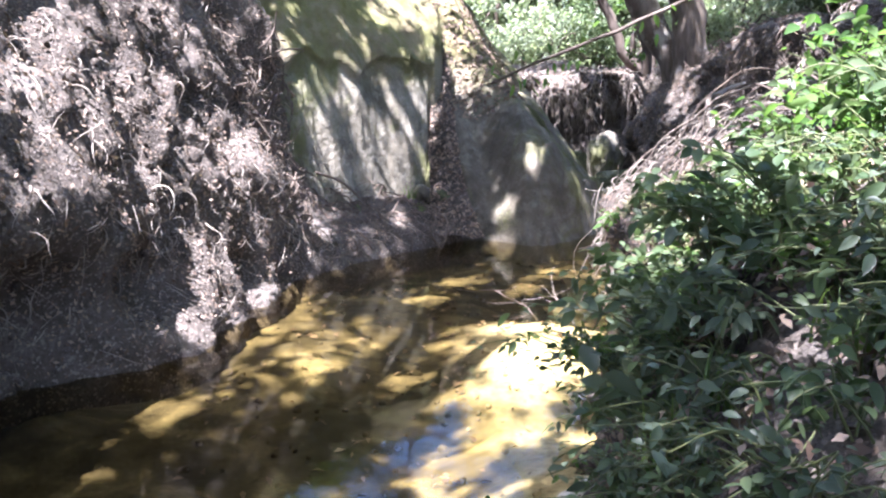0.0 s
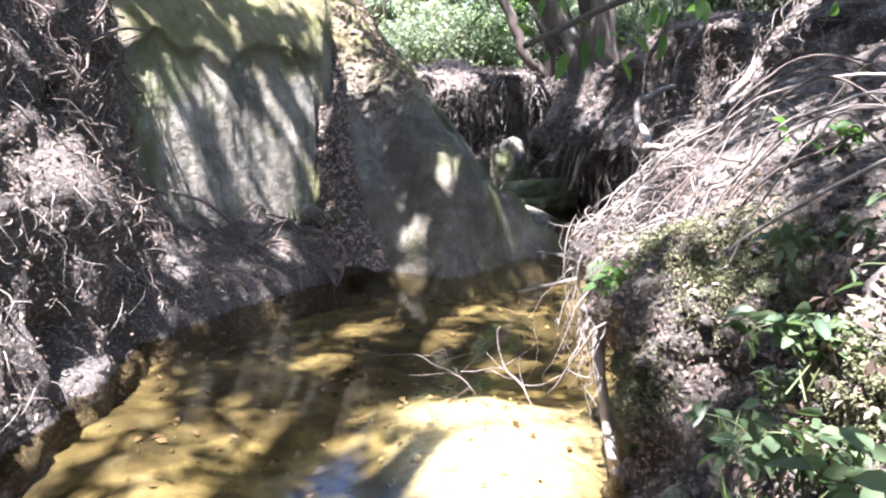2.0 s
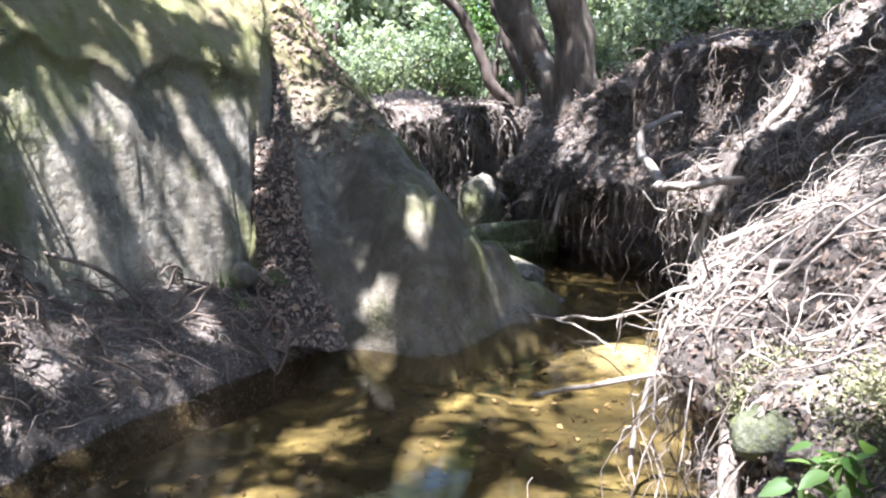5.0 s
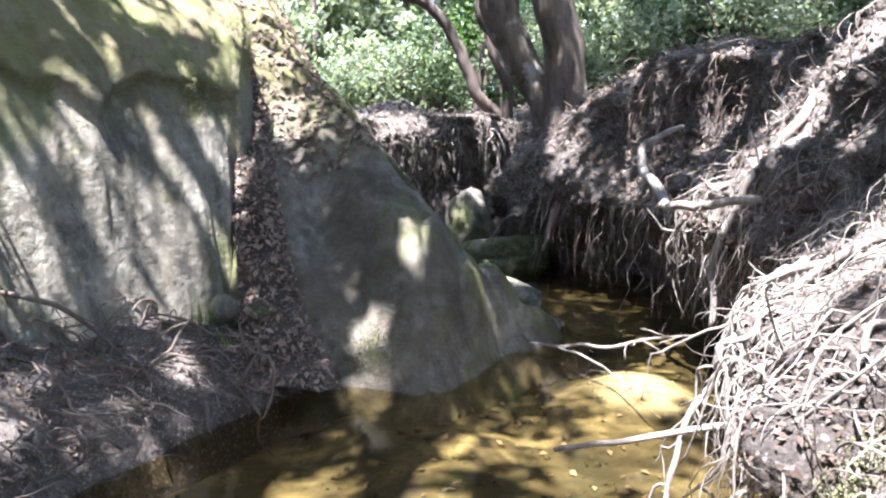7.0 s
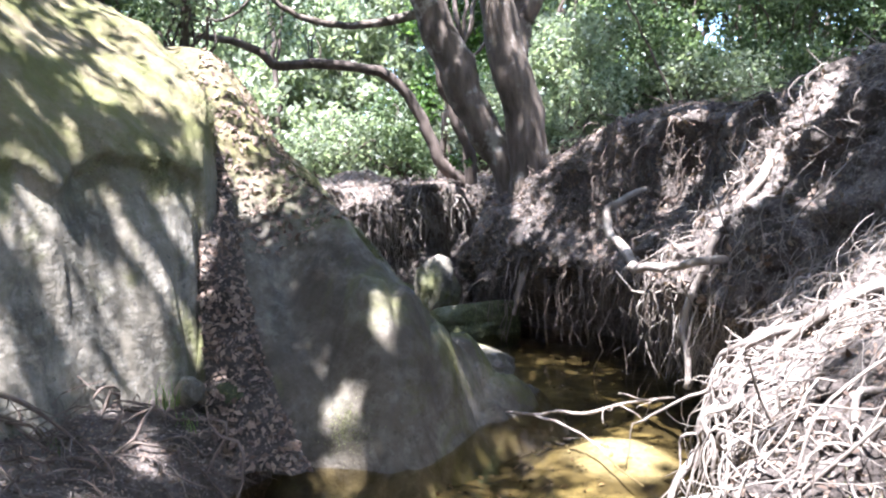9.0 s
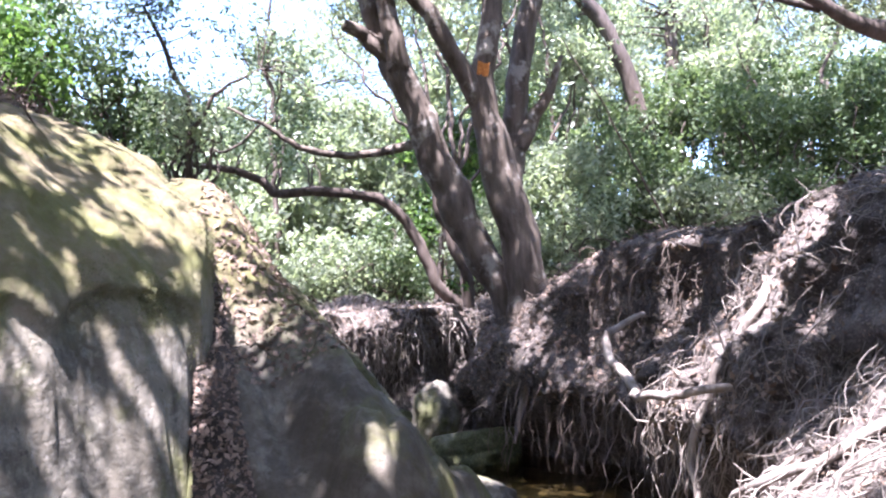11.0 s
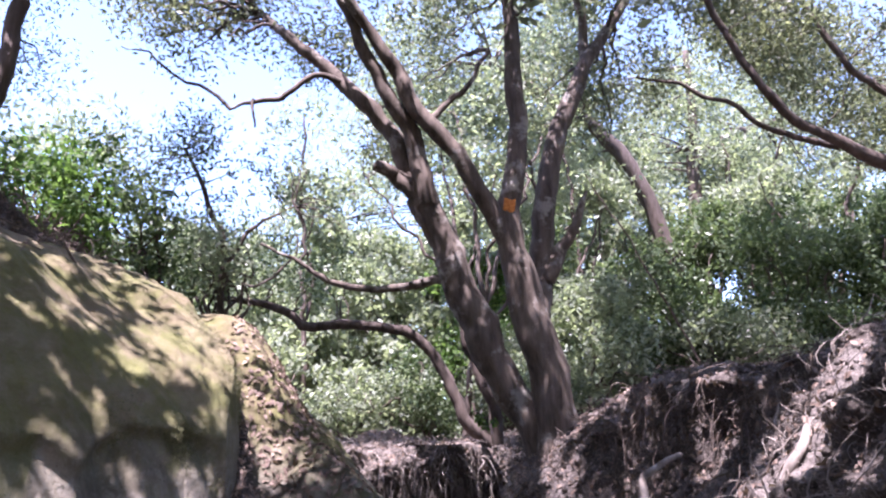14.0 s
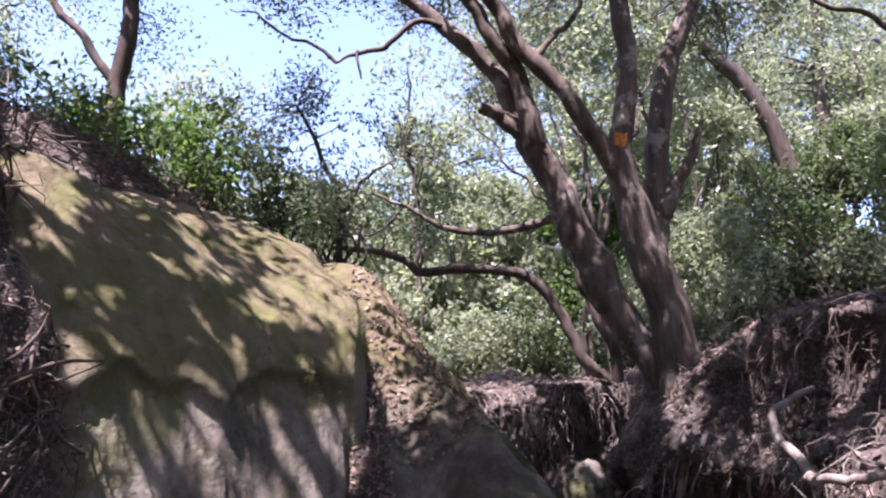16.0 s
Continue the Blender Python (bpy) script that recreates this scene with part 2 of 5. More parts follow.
def leaf_material(name, a, b_, glow=0.45, rough=0.5):
    m = bpy.data.materials.new(name)
    m.use_nodes = True
    t = m.node_tree
    t.nodes.clear()
    out = t.nodes.new("ShaderNodeOutputMaterial")
    g = t.nodes.new("ShaderNodeNewGeometry")
    col = ramp(t, g.outputs["Random Per Island"], [(0.0, a), (1.0, b_)])
    d = t.nodes.new("ShaderNodeBsdfPrincipled")
    d.inputs["Roughness"].default_value = rough
    d.inputs["Specular IOR Level"].default_value = 0.35
    tr = t.nodes.new("ShaderNodeBsdfTranslucent")
    bright = blend(t, 1.0, col, (1.4, 1.5, 0.95), "MULTIPLY")
    t.links.new(col, d.inputs["Base Color"])
    t.links.new(bright, tr.inputs[0])
    mix = t.nodes.new("ShaderNodeMixShader")
    mix.inputs[0].default_value = glow
    t.links.new(d.outputs[0], mix.inputs[1])
    t.links.new(tr.outputs[0], mix.inputs[2])
    t.links.new(mix.outputs[0], out.inputs[0])
    return m


LEAF_OAK = leaf_material("oak_leaf", (0.07, 0.08, 0.055), (0.20, 0.21, 0.155), 0.58, 0.4)
LEAF_BRIGHT = leaf_material("bright_leaf", (0.045, 0.095, 0.025), (0.13, 0.20, 0.06), 0.5)
LEAF_MID = leaf_material("shrub_leaf", (0.045, 0.072, 0.035), (0.14, 0.18, 0.095), 0.4, 0.38)
# sunlight and haze on background foliage are put into this paler, greyer colour
LEAF_HAZE_LIT = leaf_material("haze_lit_leaf", (0.13, 0.155, 0.11), (0.32, 0.35, 0.265), 0.5, 0.38)
LEAF_DARK = leaf_material("dark_leaf", (0.045, 0.065, 0.045), (0.13, 0.16, 0.11), 0.4, 0.4)
LITTER = leaf_material("dead_leaf", (0.08, 0.05, 0.037), (0.29, 0.215, 0.17), 0.1, 0.75)
GRASS = leaf_material("grass_blade", (0.05, 0.09, 0.025), (0.14, 0.20, 0.06), 0.4)


STEM = leaf_material("green_stem", (0.06, 0.075, 0.03), (0.13, 0.14, 0.06), 0.1)


def bed_material():
    m, t, b = shader("creek_sand", 0.8, 0.3)
    co = place(t)
    col = ramp(t, noise_of(t, co, 2.6, 6, 0.6, distort=0.5), [(0.38, (0.02, 0.016, 0.010)), (0.52, (0.075, 0.06, 0.036)), (0.68, (0.25, 0.205, 0.12))])
    fine = noise_of(t, co, 60, 5, 0.7)
    col = blend(t, ramp(t, fine, [(0.35, (0.5,) * 3), (0.6, (1.0,) * 3)]), (0.06, 0.046, 0.024), col)
    sep = t.nodes.new("ShaderNodeSeparateXYZ")
    t.links.new(co, sep.inputs[0])
    # pale sand on the bar and shallows; its colour also brightens the sun patches
    dry = node(t, "ShaderNodeMapRange")
    dry.inputs[1].default_value, dry.inputs[2].default_value = -0.13, -0.05
    t.links.new(sep.outputs[2], dry.inputs[0])
    col = blend(t, dry.outputs[0], col, ramp(t, noise_of(t, co, 22, 6, 0.7), [(0.35, (0.30, 0.26, 0.20)), (0.6, (0.58, 0.52, 0.43))]))
    t.links.new(col, b.inputs["Base Color"])
    relief(t, b, [(noise_of(t, co, 12, 5), 0.5, 0.03), (fine, 0.5, 0.006)])
    return m


BED = bed_material()


def water_material():
    m = bpy.data.materials.new("creek_water")
    m.use_nodes = True
    t = m.node_tree
    t.nodes.clear()
    out = t.nodes.new("ShaderNodeOutputMaterial")
    co = place(t)
    bump = node(t, "ShaderNodeBump", Strength=0.12, Distance=0.01)
    t.links.new(noise_of(t, co, 7, 3, 0.5, distort=0.3), bump.inputs["Height"])
    clear = t.nodes.new("ShaderNodeBsdfTransparent")
    clear.inputs[0].default_value = (0.81, 0.755, 0.56, 1)
    shine = t.nodes.new("ShaderNodeBsdfGlossy")
    shine.inputs["Roughness"].default_value = 0.03
    f = node(t, "ShaderNodeFresnel", IOR=1.33)
    for s in (shine, f):
        t.links.new(bump.outputs[0], s.inputs["Normal"])
    mix = t.nodes.new("ShaderNodeMixShader")
    t.links.new(f.outputs[0], mix.inputs[0])
    t.links.new(clear.outputs[0], mix.inputs[1])
    t.links.new(shine.outputs[0], mix.inputs[2])
    t.links.new(mix.outputs[0], out.inputs[0])
    return m


WATER = water_material()

# ---- ground, creek and banks ----
def ground_height(x, y):
    """Height of the wide ground round the gully."""
    p = np.stack([x, y, 0 * x], -1)
    right = 2.0 + 0.10 * np.clip(x - 3.5, 0, 30) + 0.02 * np.clip(y - 10, 0, 40)
    left = 2.6 + 0.45 * np.clip(-2.5 - x, 0, 18)
    ahead = 1.75 + 0.09 * np.clip(y - 15.6, 0, 60)
    z = left + (right - left) * smooth(-2.5, 3.5, x)
    z = np.where(y > 15.6, np.maximum(ahead, z * smooth(15.6, 22, y)), z)
    inside = smooth(-3.4, -2.2, x) * smooth(4.6, 3.6, x) * smooth(16.4, 15.6, y)
    z = z * (1 - inside) - 0.9 * inside
    return z + 0.18 * fbm(p, 0.5, 4) * (1 - inside) - 0.25 * (1 - inside) * smooth(14, 8, np.abs(x)) * smooth(16.5, 15.5, y)


k = np.linspace(-1, 1, 260)
gx, gy = np.meshgrid(np.sinh(k * 5.2) * 4.4, 8 + np.sinh(k * 5.2) * 4.4, indexing="ij")
ob = sheet("ground", np.stack([gx, gy, ground_height(gx, gy)], -1), DUFF)
tagged(ob, "dry woodland ground covered with leaf duff", "ground", kind="structure")

# creek bed, with a sand bar
bx, by = np.meshgrid(np.linspace(-3.2, 4.8, 260), np.linspace(-6, 16.5, 600), indexing="ij")
bp = np.stack([bx, by, 0 * bx], -1)
bar = np.exp(-(((bx - 1.0) / 0.55) ** 2 + ((by - 2.75) / 0.9) ** 2))
bz = -0.17 + 0.05 * fbm(bp, 1.3, 4) + 0.25 * bar - 0.10 * np.exp(-(((bx - 2.0) / 0.8) ** 2 + ((by - 9.5) / 1.5) ** 2))
# two shoals lift the bed into pale sand, painting the sun patches brighter
bz += 0.15 * np.exp(-(((bx - 2.25) / 0.5) ** 2 + ((by - 8.3) / 0.5) ** 2))
bz += 0.145 * np.exp(-(((bx - 0.7) / 0.55) ** 2 + ((by - 5.1) / 0.8) ** 2) ** 1.5)
ob = sheet("creek_bed", np.stack([bx, by, bz], -1), BED)
tagged(ob, "yellowish sandy creek bed with a dry bar and shoals paled as sun patches", "creek bed", kind="structure")
wx, wy = np.meshgrid(np.linspace(-3, 4.6, 4), np.linspace(-6, 16.4, 4), indexing="ij")
ob = sheet("water", np.stack([wx, wy, 0 * wx], -1), WATER)
tagged(ob, "clear shallow tea-brown creek water", "water", kind="structure")

RY = [-6, 2, 4, 5.2, 6.2, 7.4, 8.2, 8.7, 9.4, 10.2, 11, 11.8, 12.4, 13.5, 15, 17]
RZ = [-0.4, 0.2, 0.6, 0.9, 1.4, 1.9, 2.4, 2.9]
RX = [[1.2, 1.4, 1.7, 2.1, 2.8, 4.0, 6.0, 9.0], [0.50, 0.62, 0.78, 0.95, 1.45, 2.3, 4.0, 8.0], [0.80, 1.00, 1.15, 1.30, 1.95, 2.9, 4.2, 8.0], [1.40, 1.45, 1.35, 1.25, 2.15, 3.0, 4.2, 8.0]]
RX += [[2.05, 2.05, 1.80, 1.65, 2.45, 3.1, 4.0, 8.0], [3.0, 3.0, 2.95, 2.85, 3.1, 3.35, 3.8, 7.0], [3.2, 3.15, 3.0, 2.8, 3.0, 3.3, 3.7, 7.0], [3.35, 3.25, 3.00, 2.75, 3.3, 3.9, 4.3, 8.0]]
RX += [[3.9, 3.9, 3.65, 3.12, 3.6, 3.85, 4.0, 8.0], [4.0, 4.0, 3.8, 3.25, 3.7, 3.95, 3.8, 9.0], [4.1, 4.1, 3.9, 3.35, 3.8, 3.95, 3.75, 9.0], [4.0, 4.0, 3.7, 3.15, 3.4, 3.5, 3.8, 9.0]]
RX += [[4.0, 3.9, 2.90, 2.70, 2.95, 3.3, 4.2, 9.0], [2.7, 2.6, 2.55, 2.65, 2.85, 3.3, 4.5, 9.0], [3.3, 3.3, 3.3, 3.4, 3.5, 3.9, 5.0, 9.0], [3.3, 3.3, 3.3, 3.4, 3.5, 3.9, 5.0, 9.0]]


def bank(ys, zs, rows, ny, nz, side, rough):
    y, z, x = table(ys, zs, rows, ny, nz, ys[0], ys[-1], zs[0], zs[-1])
    p = np.stack([x, np.repeat(y[:, None], nz, 1), np.repeat(z[None], ny, 0)], -1)
    d = rough * (0.16 * fbm(p, 1.1, 3) + 0.11 * fbm(p * np.array([1, 1, 0.6]), 3.4, 5, 0.66))
    if side < 0:   # the bench before the rock is smoother
        d *= 1 - 0.65 * smooth(6.6, 7.4, p[..., 1]) * smooth(0.75, 0.45, p[..., 2])
    p[..., 0] += side * d
    p[..., 2] += 0.10 * fbm(p, 1.7, 4, o=3.0) * smooth(0.2, 0.8, p[..., 2])
    return p


BANK_R = bank(RY, RZ, RX, 620, 150, 1, 1.0)
ob = sheet("bank_right", BANK_R, EARTH, flip=True)
tagged(ob, "undercut earth bank with hanging roots and leaf litter", "bank", kind="structure")

LY = [-6, 2, 3.7, 4.5, 5.2, 6.3, 6.9, 7.4, 7.9, 8.3, 8.8, 10, 12, 16]
LZ = [-0.4, 0, 0.2, 0.45, 0.8, 1.3, 2.0, 3.0, 4.0, 5.0]
LX = [
    [-1.1, -1.2, -1.3, -1.5, -1.7, -2.0, -2.5, -3.4, -5, -8],
    [-2.1, -2.2, -2.2, -2.1, -1.6, -1.65, -2.1, -2.9, -4.5, -8],
    [-2.0, -2.1, -2.1, -2.0, -1.5, -1.65, -2.1, -2.7, -3.9, -7.5],
    [-1.1, -1.2, -1.3, -1.45, -1.5, -1.7, -2.1, -2.65, -3.7, -7],
    [-0.95, -1.05, -1.2, -1.35, -1.48, -1.72, -2.05, -2.5, -3.4, -6.8],
    [-0.85, -0.95, -1.08, -1.2, -1.35, -1.62, -1.9, -2.3, -2.9, -6],
    [-0.6, -0.7, -0.85, -1.15, -1.3, -1.55, -1.8, -2.15, -2.7, -6],
    [-0.3, -0.42, -0.55, -1.1, -1.3, -1.35, -1.45, -2.0, -2.9, -6],
    [-0.02, -0.10, -0.18, -0.95, -1.65, -1.9, -1.85, -2.4, -3.3, -6],
    [0.32, 0.24, 0.16, -0.35, -1.3, -2.2, -2.3, -2.5, -3.6, -6],
    [0.25, 0.15, 0.05, -0.3, -1.8, -2.2, -2.2, -2.2, -3.3, -6],
    [0.1, 0, -0.5, -1.5, -2.2, -2.2, -1.9, -1.4, -2.6, -6],
    [0.1, 0, -0.5, -1.5, -2.2, -2.0, -1.6, -1.0, -2.4, -6],
    [-1.0, -1.5, -1.7, -2, -2.5, -2.7, -2.9, -3.2, -3.8, -6],
]
BANK_L = bank(LY, LZ, LX, 600, 160, -1, 0.8)
for hy, hz, hr, hd in [(6.0, 1.42, 0.11, 0.35), (6.62, 1.36, 0.10, 0.4), (4.6, 0.35, 0.25, 0.2), (5.6, 0.25, 0.2, 0.2), (3.9, 0.4, 0.3, 0.25)]:
    BANK_L[..., 0] -= hd * np.exp(-(((BANK_L[..., 1] - hy) / hr) ** 2 + ((BANK_L[..., 2] - hz) / (0.8 * hr)) ** 2) ** 2)
ob = sheet("bank_left", BANK_L, EARTH)
tagged(ob, "steep dry earth bank with roots and leaf litter", "bank", kind="structure")

# bank across the bend, hollowed under its root mat
cy, cz, cx = table([-2.5, 0.5, 2, 3.3, 4.6], [-0.4, 0.5, 1.1, 1.6, 1.95, 2.1],
                   [[15.3, 15.3, 15.3, 15.2, 15.3, 16.8], [15.2, 15.2, 15.4, 15.1, 15.1, 16.6], [14.7, 14.9, 15.4, 15.1, 15.0, 16.5],
                    [14.2, 14.5, 15.2, 15.1, 15.0, 16.3], [14.2, 14.4, 15.0, 15.0, 14.9, 16.2]], 200, 90, -2.5, 4.6, -0.4, 2.1)
BANK_B = np.stack([np.repeat(cy[:, None], 90, 1), cx, np.repeat(cz[None], 200, 0)], -1)
BANK_B[..., 1] += 0.32 * fbm(BANK_B, 1.4, 5, 0.6)
BANK_B[..., 2] += 0.22 * fbm(BANK_B, 0.9, 4, o=2.0)
ob = sheet("bank_back", BANK_B, EARTH, flip=True)
tagged(ob, "hollowed dark earth bank under a root mat", "bank", kind="structure")

# ---- rock outcrop ----
ROCK_O = np.array([-0.15, 8.2])
ROCK_A, ROCK_B = np.array([-0.733, 0.681]), np.array([0.681, 0.733])


def rock_face():
    """The tall slab: climbs along s, runs along c, with a brow and flutes."""
    s0, c0 = np.linspace(-0.7, 4.2, 300), np.linspace(0, 1, 260)
    s, q = np.meshgrid(s0, c0, indexing="ij")
    edge = np.clip(0.95 * s, -0.3, 1.08) - 0.10 + 0.10 * np.clip(s - 1.2, 0, 3)
    c = -2.7 + (edge + 2.7 + 0.35) * q
    z = np.interp(s, [-0.7, 0.15, 0.30, 0.62, 0.78, 1.2, 1.7, 2.3, 4.2], [-2.0, -0.4, 0.15, 1.55, 1.88, 2.48, 3.02, 3.3, 3.7])
    z = blurred(blurred(z, 4, 0), 4, 0)
    flat = np.stack([c * 1.0 + s * 0.25, s * 0.45, 0 * s], -1)
    flute = 0.022 * fbm(np.stack([c, s * 0.7, 0 * s], -1), 5.5, 5, 0.62, 7.0) + 0.10 * fbm(flat, 1.7, 4, 0.45) + 0.05 * fbm(np.stack([c, s, 0 * s], -1), 1.3, 3, o=5.0)
    brow_at = 0.67 + 0.025 * np.abs(np.sin(c * 2.6 + 0.9)) + 0.03 * vnoise(flat, 6.0, 3.0) + 0.11 * vnoise(flat, 1.9, 2.0)
    brow = 0.12 * smooth(-0.015, 0.03, s - brow_at) * smooth(1.6, 0.9, s)
    out = flute + brow
    over = np.clip(c - edge, 0, 1)
    x = ROCK_O[0] + ROCK_A[0] * (s - 0.75 * out) + ROCK_B[0] * (c - 0.7 * over)
    y = ROCK_O[1] + ROCK_A[1] * (s - 0.75 * out) + ROCK_B[1] * (c - 0.7 * over)
    z = z + (0.13 * np.clip(-c, 0, 2) - 0.10 * np.clip(c, 0, 1)) * smooth(0.8, 1.6, s)
    z = z + 0.5 * flute - 4.0 * over ** 1.25 - 0.9 * smooth(-1.35, -2.3, c)
    return np.stack([x, y, z], -1)


R1 = rock_face()
rock1 = sheet("rock_outcrop", R1, ROCK, flip=True)
tagged(rock1, "tall grey sandstone slab with yellow-green moss above a brow", "rock", "rock outcrop")


def gully_line(y):
    """Middle, height and half width of the earth gully between the lobes."""
    return np.interp(y, [7.95, 8.9, 9.6, 10.3], [0.10, -0.14, -0.22, -0.42]), np.interp(y, [7.95, 8.18, 8.5, 9.12, 9.83, 10.3], [0.10, 0.30, 0.55, 1.35, 2.0, 2.5]), np.interp(y, [7.95, 8.4, 9.4, 10.3], [0.22, 0.15, 0.06, 0.03])


def rock_shoulder():
    """The lower lobe: a ramp up from the water that falls away to its side."""
    x, y = np.meshgrid(np.linspace(-1.5, 2.5, 280), np.linspace(7.7, 14.5, 380), indexing="ij")
    p = np.stack([x, y, 0 * x], -1)
    yf = 8.12 + 0.85 * np.clip(x - 0.75, 0, 3) + 0.10 * np.sin(x * 5)
    u = y - yf
    front = 1.2 * u - 0.23 * np.clip(u, 0, 1.6) ** 2 + 0.30 * (1 - np.exp(-np.clip(u, 0, 9) / 0.16))
    front -= 0.10 * np.exp(-(((x - 0.55) / 0.35) ** 2 + ((u - 0.75) / 0.22) ** 2))
    side = 2.36 - 1.22 * (x - 0.10 * (y - 10.5)) + 0.25 * smooth(0.4, -0.6, x)
    side = -softmin(-side, 0.7 * (x - 2.0), 0.3)
    z = softmin(front, side, 0.35)
    ribs = np.stack([x * 0.9 + y * 0.35, y * 0.25, 0 * x], -1)
    z = z + 0.12 * fbm(ribs, 2.4, 4, 0.5) + 0.08 * fbm(p, 1.5, 4, o=4.0) + 0.034 * fbm(p, 5.0, 5, 0.62, 9.0)
    low = np.exp(-((u - 0.25) / 0.45) ** 2) * smooth(0.6, 1.0, x)
    z = z + 0.12 * low * np.abs(np.sin(x * 8 - 1.5 * u + 2.0 * vnoise(p, 1.5)))
    gx0, gz0, gw = gully_line(y)
    valley = gz0 - 0.08 + 2.4 * np.clip(x - gx0 - gw, 0, 9) - 1.5 * np.clip(gx0 - gw - x, 0, 9) + 10 * smooth(10.2, 11.0, y)
    z = softmin(z, valley, 0.14)
    z = softmin(z, 3.0 + 0 * z, 0.3) - 3.0 * smooth(13.3, 14.5, y)
    return np.stack([x, y, np.maximum(z, -0.7)], -1)


R2 = rock_shoulder()
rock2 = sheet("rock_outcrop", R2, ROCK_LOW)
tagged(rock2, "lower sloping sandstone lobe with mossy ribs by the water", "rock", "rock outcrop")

# the earth-filled gully between the two lobes
gu, gv = np.meshgrid(np.linspace(0, 1, 120), np.linspace(-1, 1, 40), indexing="ij")
gyy = 7.95 + 2.35 * gu
gx0, gz0, gw = gully_line(gyy)
gp = np.stack([gx0 + gv * (gw + 0.045), gyy, gz0 + 0.02 - 0.05 * gv ** 2], -1)
gp[..., 2] += 0.05 * fbm(gp, 4.0, 4)
GULLY = gp
ob = sheet("gully_fill", gp, DUFF)
tagged(ob, "narrow earth gully filled with brown dead leaves", "gully", kind="structure")


def boulder(at, size, label, seed, mat=ROCK, fine=5):
    bm = bmesh.new()
    bmesh.ops.create_icosphere(bm, subdivisions=fine, radius=1.0)
    v = np.array([q.co for q in bm.verts])
    f = np.array([[q.index for q in w.verts] for w in bm.faces])
    bm.free()
    v = v * (1 + 0.30 * fbm(v + seed * 3.7, 0.8, 2, 0.5) + 0.07 * fbm(v + seed, 4.0, 4, 0.6))[:, None]
    for n in np.random.default_rng(seed).normal(size=(9, 3)):
        n /= np.linalg.norm(n)
        v = v - n * 0.85 * np.clip(v @ n - 0.8, 0, 1)[:, None]
    v = v * np.array(size) + np.array(at)
    ob = mesh_of("boulder", v, f, mat)
    return tagged(ob, label, "boulder", "boulders in the creek")


boulder((-0.08, 8.42, 0.36), (0.13, 0.12, 0.13), "small mossy knob of rock on the earth bench", 6, MOSSY)
boulder((-0.30, 8.36, 0.47), (0.09, 0.09, 0.09), "small pale stone on the earth bench", 8)
boulder((1.92, 10.2, 0.10), (0.27, 0.32, 0.22), "rounded pale boulder at the water's edge", 1)
boulder((2.22, 13.4, 0.52), (0.29, 0.30, 0.42), "upright pale mossy boulder in the creek", 2)
boulder((2.62, 12.8, 0.05), (0.62, 0.45, 0.36), "low dark mossy boulder in the creek", 3, MOSSY)
boulder((1.72, 13.6, 0.25), (0.30, 0.35, 0.40), "dark boulder beside the rock outcrop", 4, MOSSY)

# ---- trees ----
# openings cut through the crowns along sun rays, placed where sun patches are wanted
SUN_GAPS = [(0.72, 5.2, 0, 0.78), (0.55, 4.4, 0, 0.35), (1.5, 5.9, 1.0, 0.55), (1.2, 5.2, 0.7, 0.35), (1.45, 4.4, 1.1, 0.22), (2.85, 8.6, 0.95, 0.32), (2.85, 9.25, 1.1, 0.16),
            (3.25, 8.2, 1.6, 0.32), (3.6, 8.2, 2.2, 0.25), (-0.6, 8.4, 0.85, 0.2), (-0.85, 8.3, 0.8, 0.14), (-0.8, 9.0, 2.2, 0.16), (-0.45, 9.4, 2.2, 0.13),
            (0.0, 10.9, 2.5, 0.65), (-0.7, 9.4, 2.4, 0.18), (-1.3, 9.1, 2.6, 0.15), (1.1, 8.7, 0.15, 0.18), (1.35, 9.2, 0.3, 0.15), (1.92, 10.2, 0.3, 0.25), (2.3, 8.3, 0, 0.55), (1.9, 7.6, 0, 0.3), (0.1, 4.6, 0, 0.35), (-0.2, 5.5, 0, 0.28), (0.3, 3.6, 0, 0.25), (0.6, 7.0, 0, 0.25), (0.1, 7.2, 0, 0.18), (1.0, 6.4, 0, 0.2), (-0.1, 6.4, 0, 0.25), (0.6, 8.35, 0.2, 0.2), (0.95, 8.55, 0.25, 0.12), (1.5, 7.2, 0, 0.2), (-1.3, 5.3, 0.9, 0.3)]
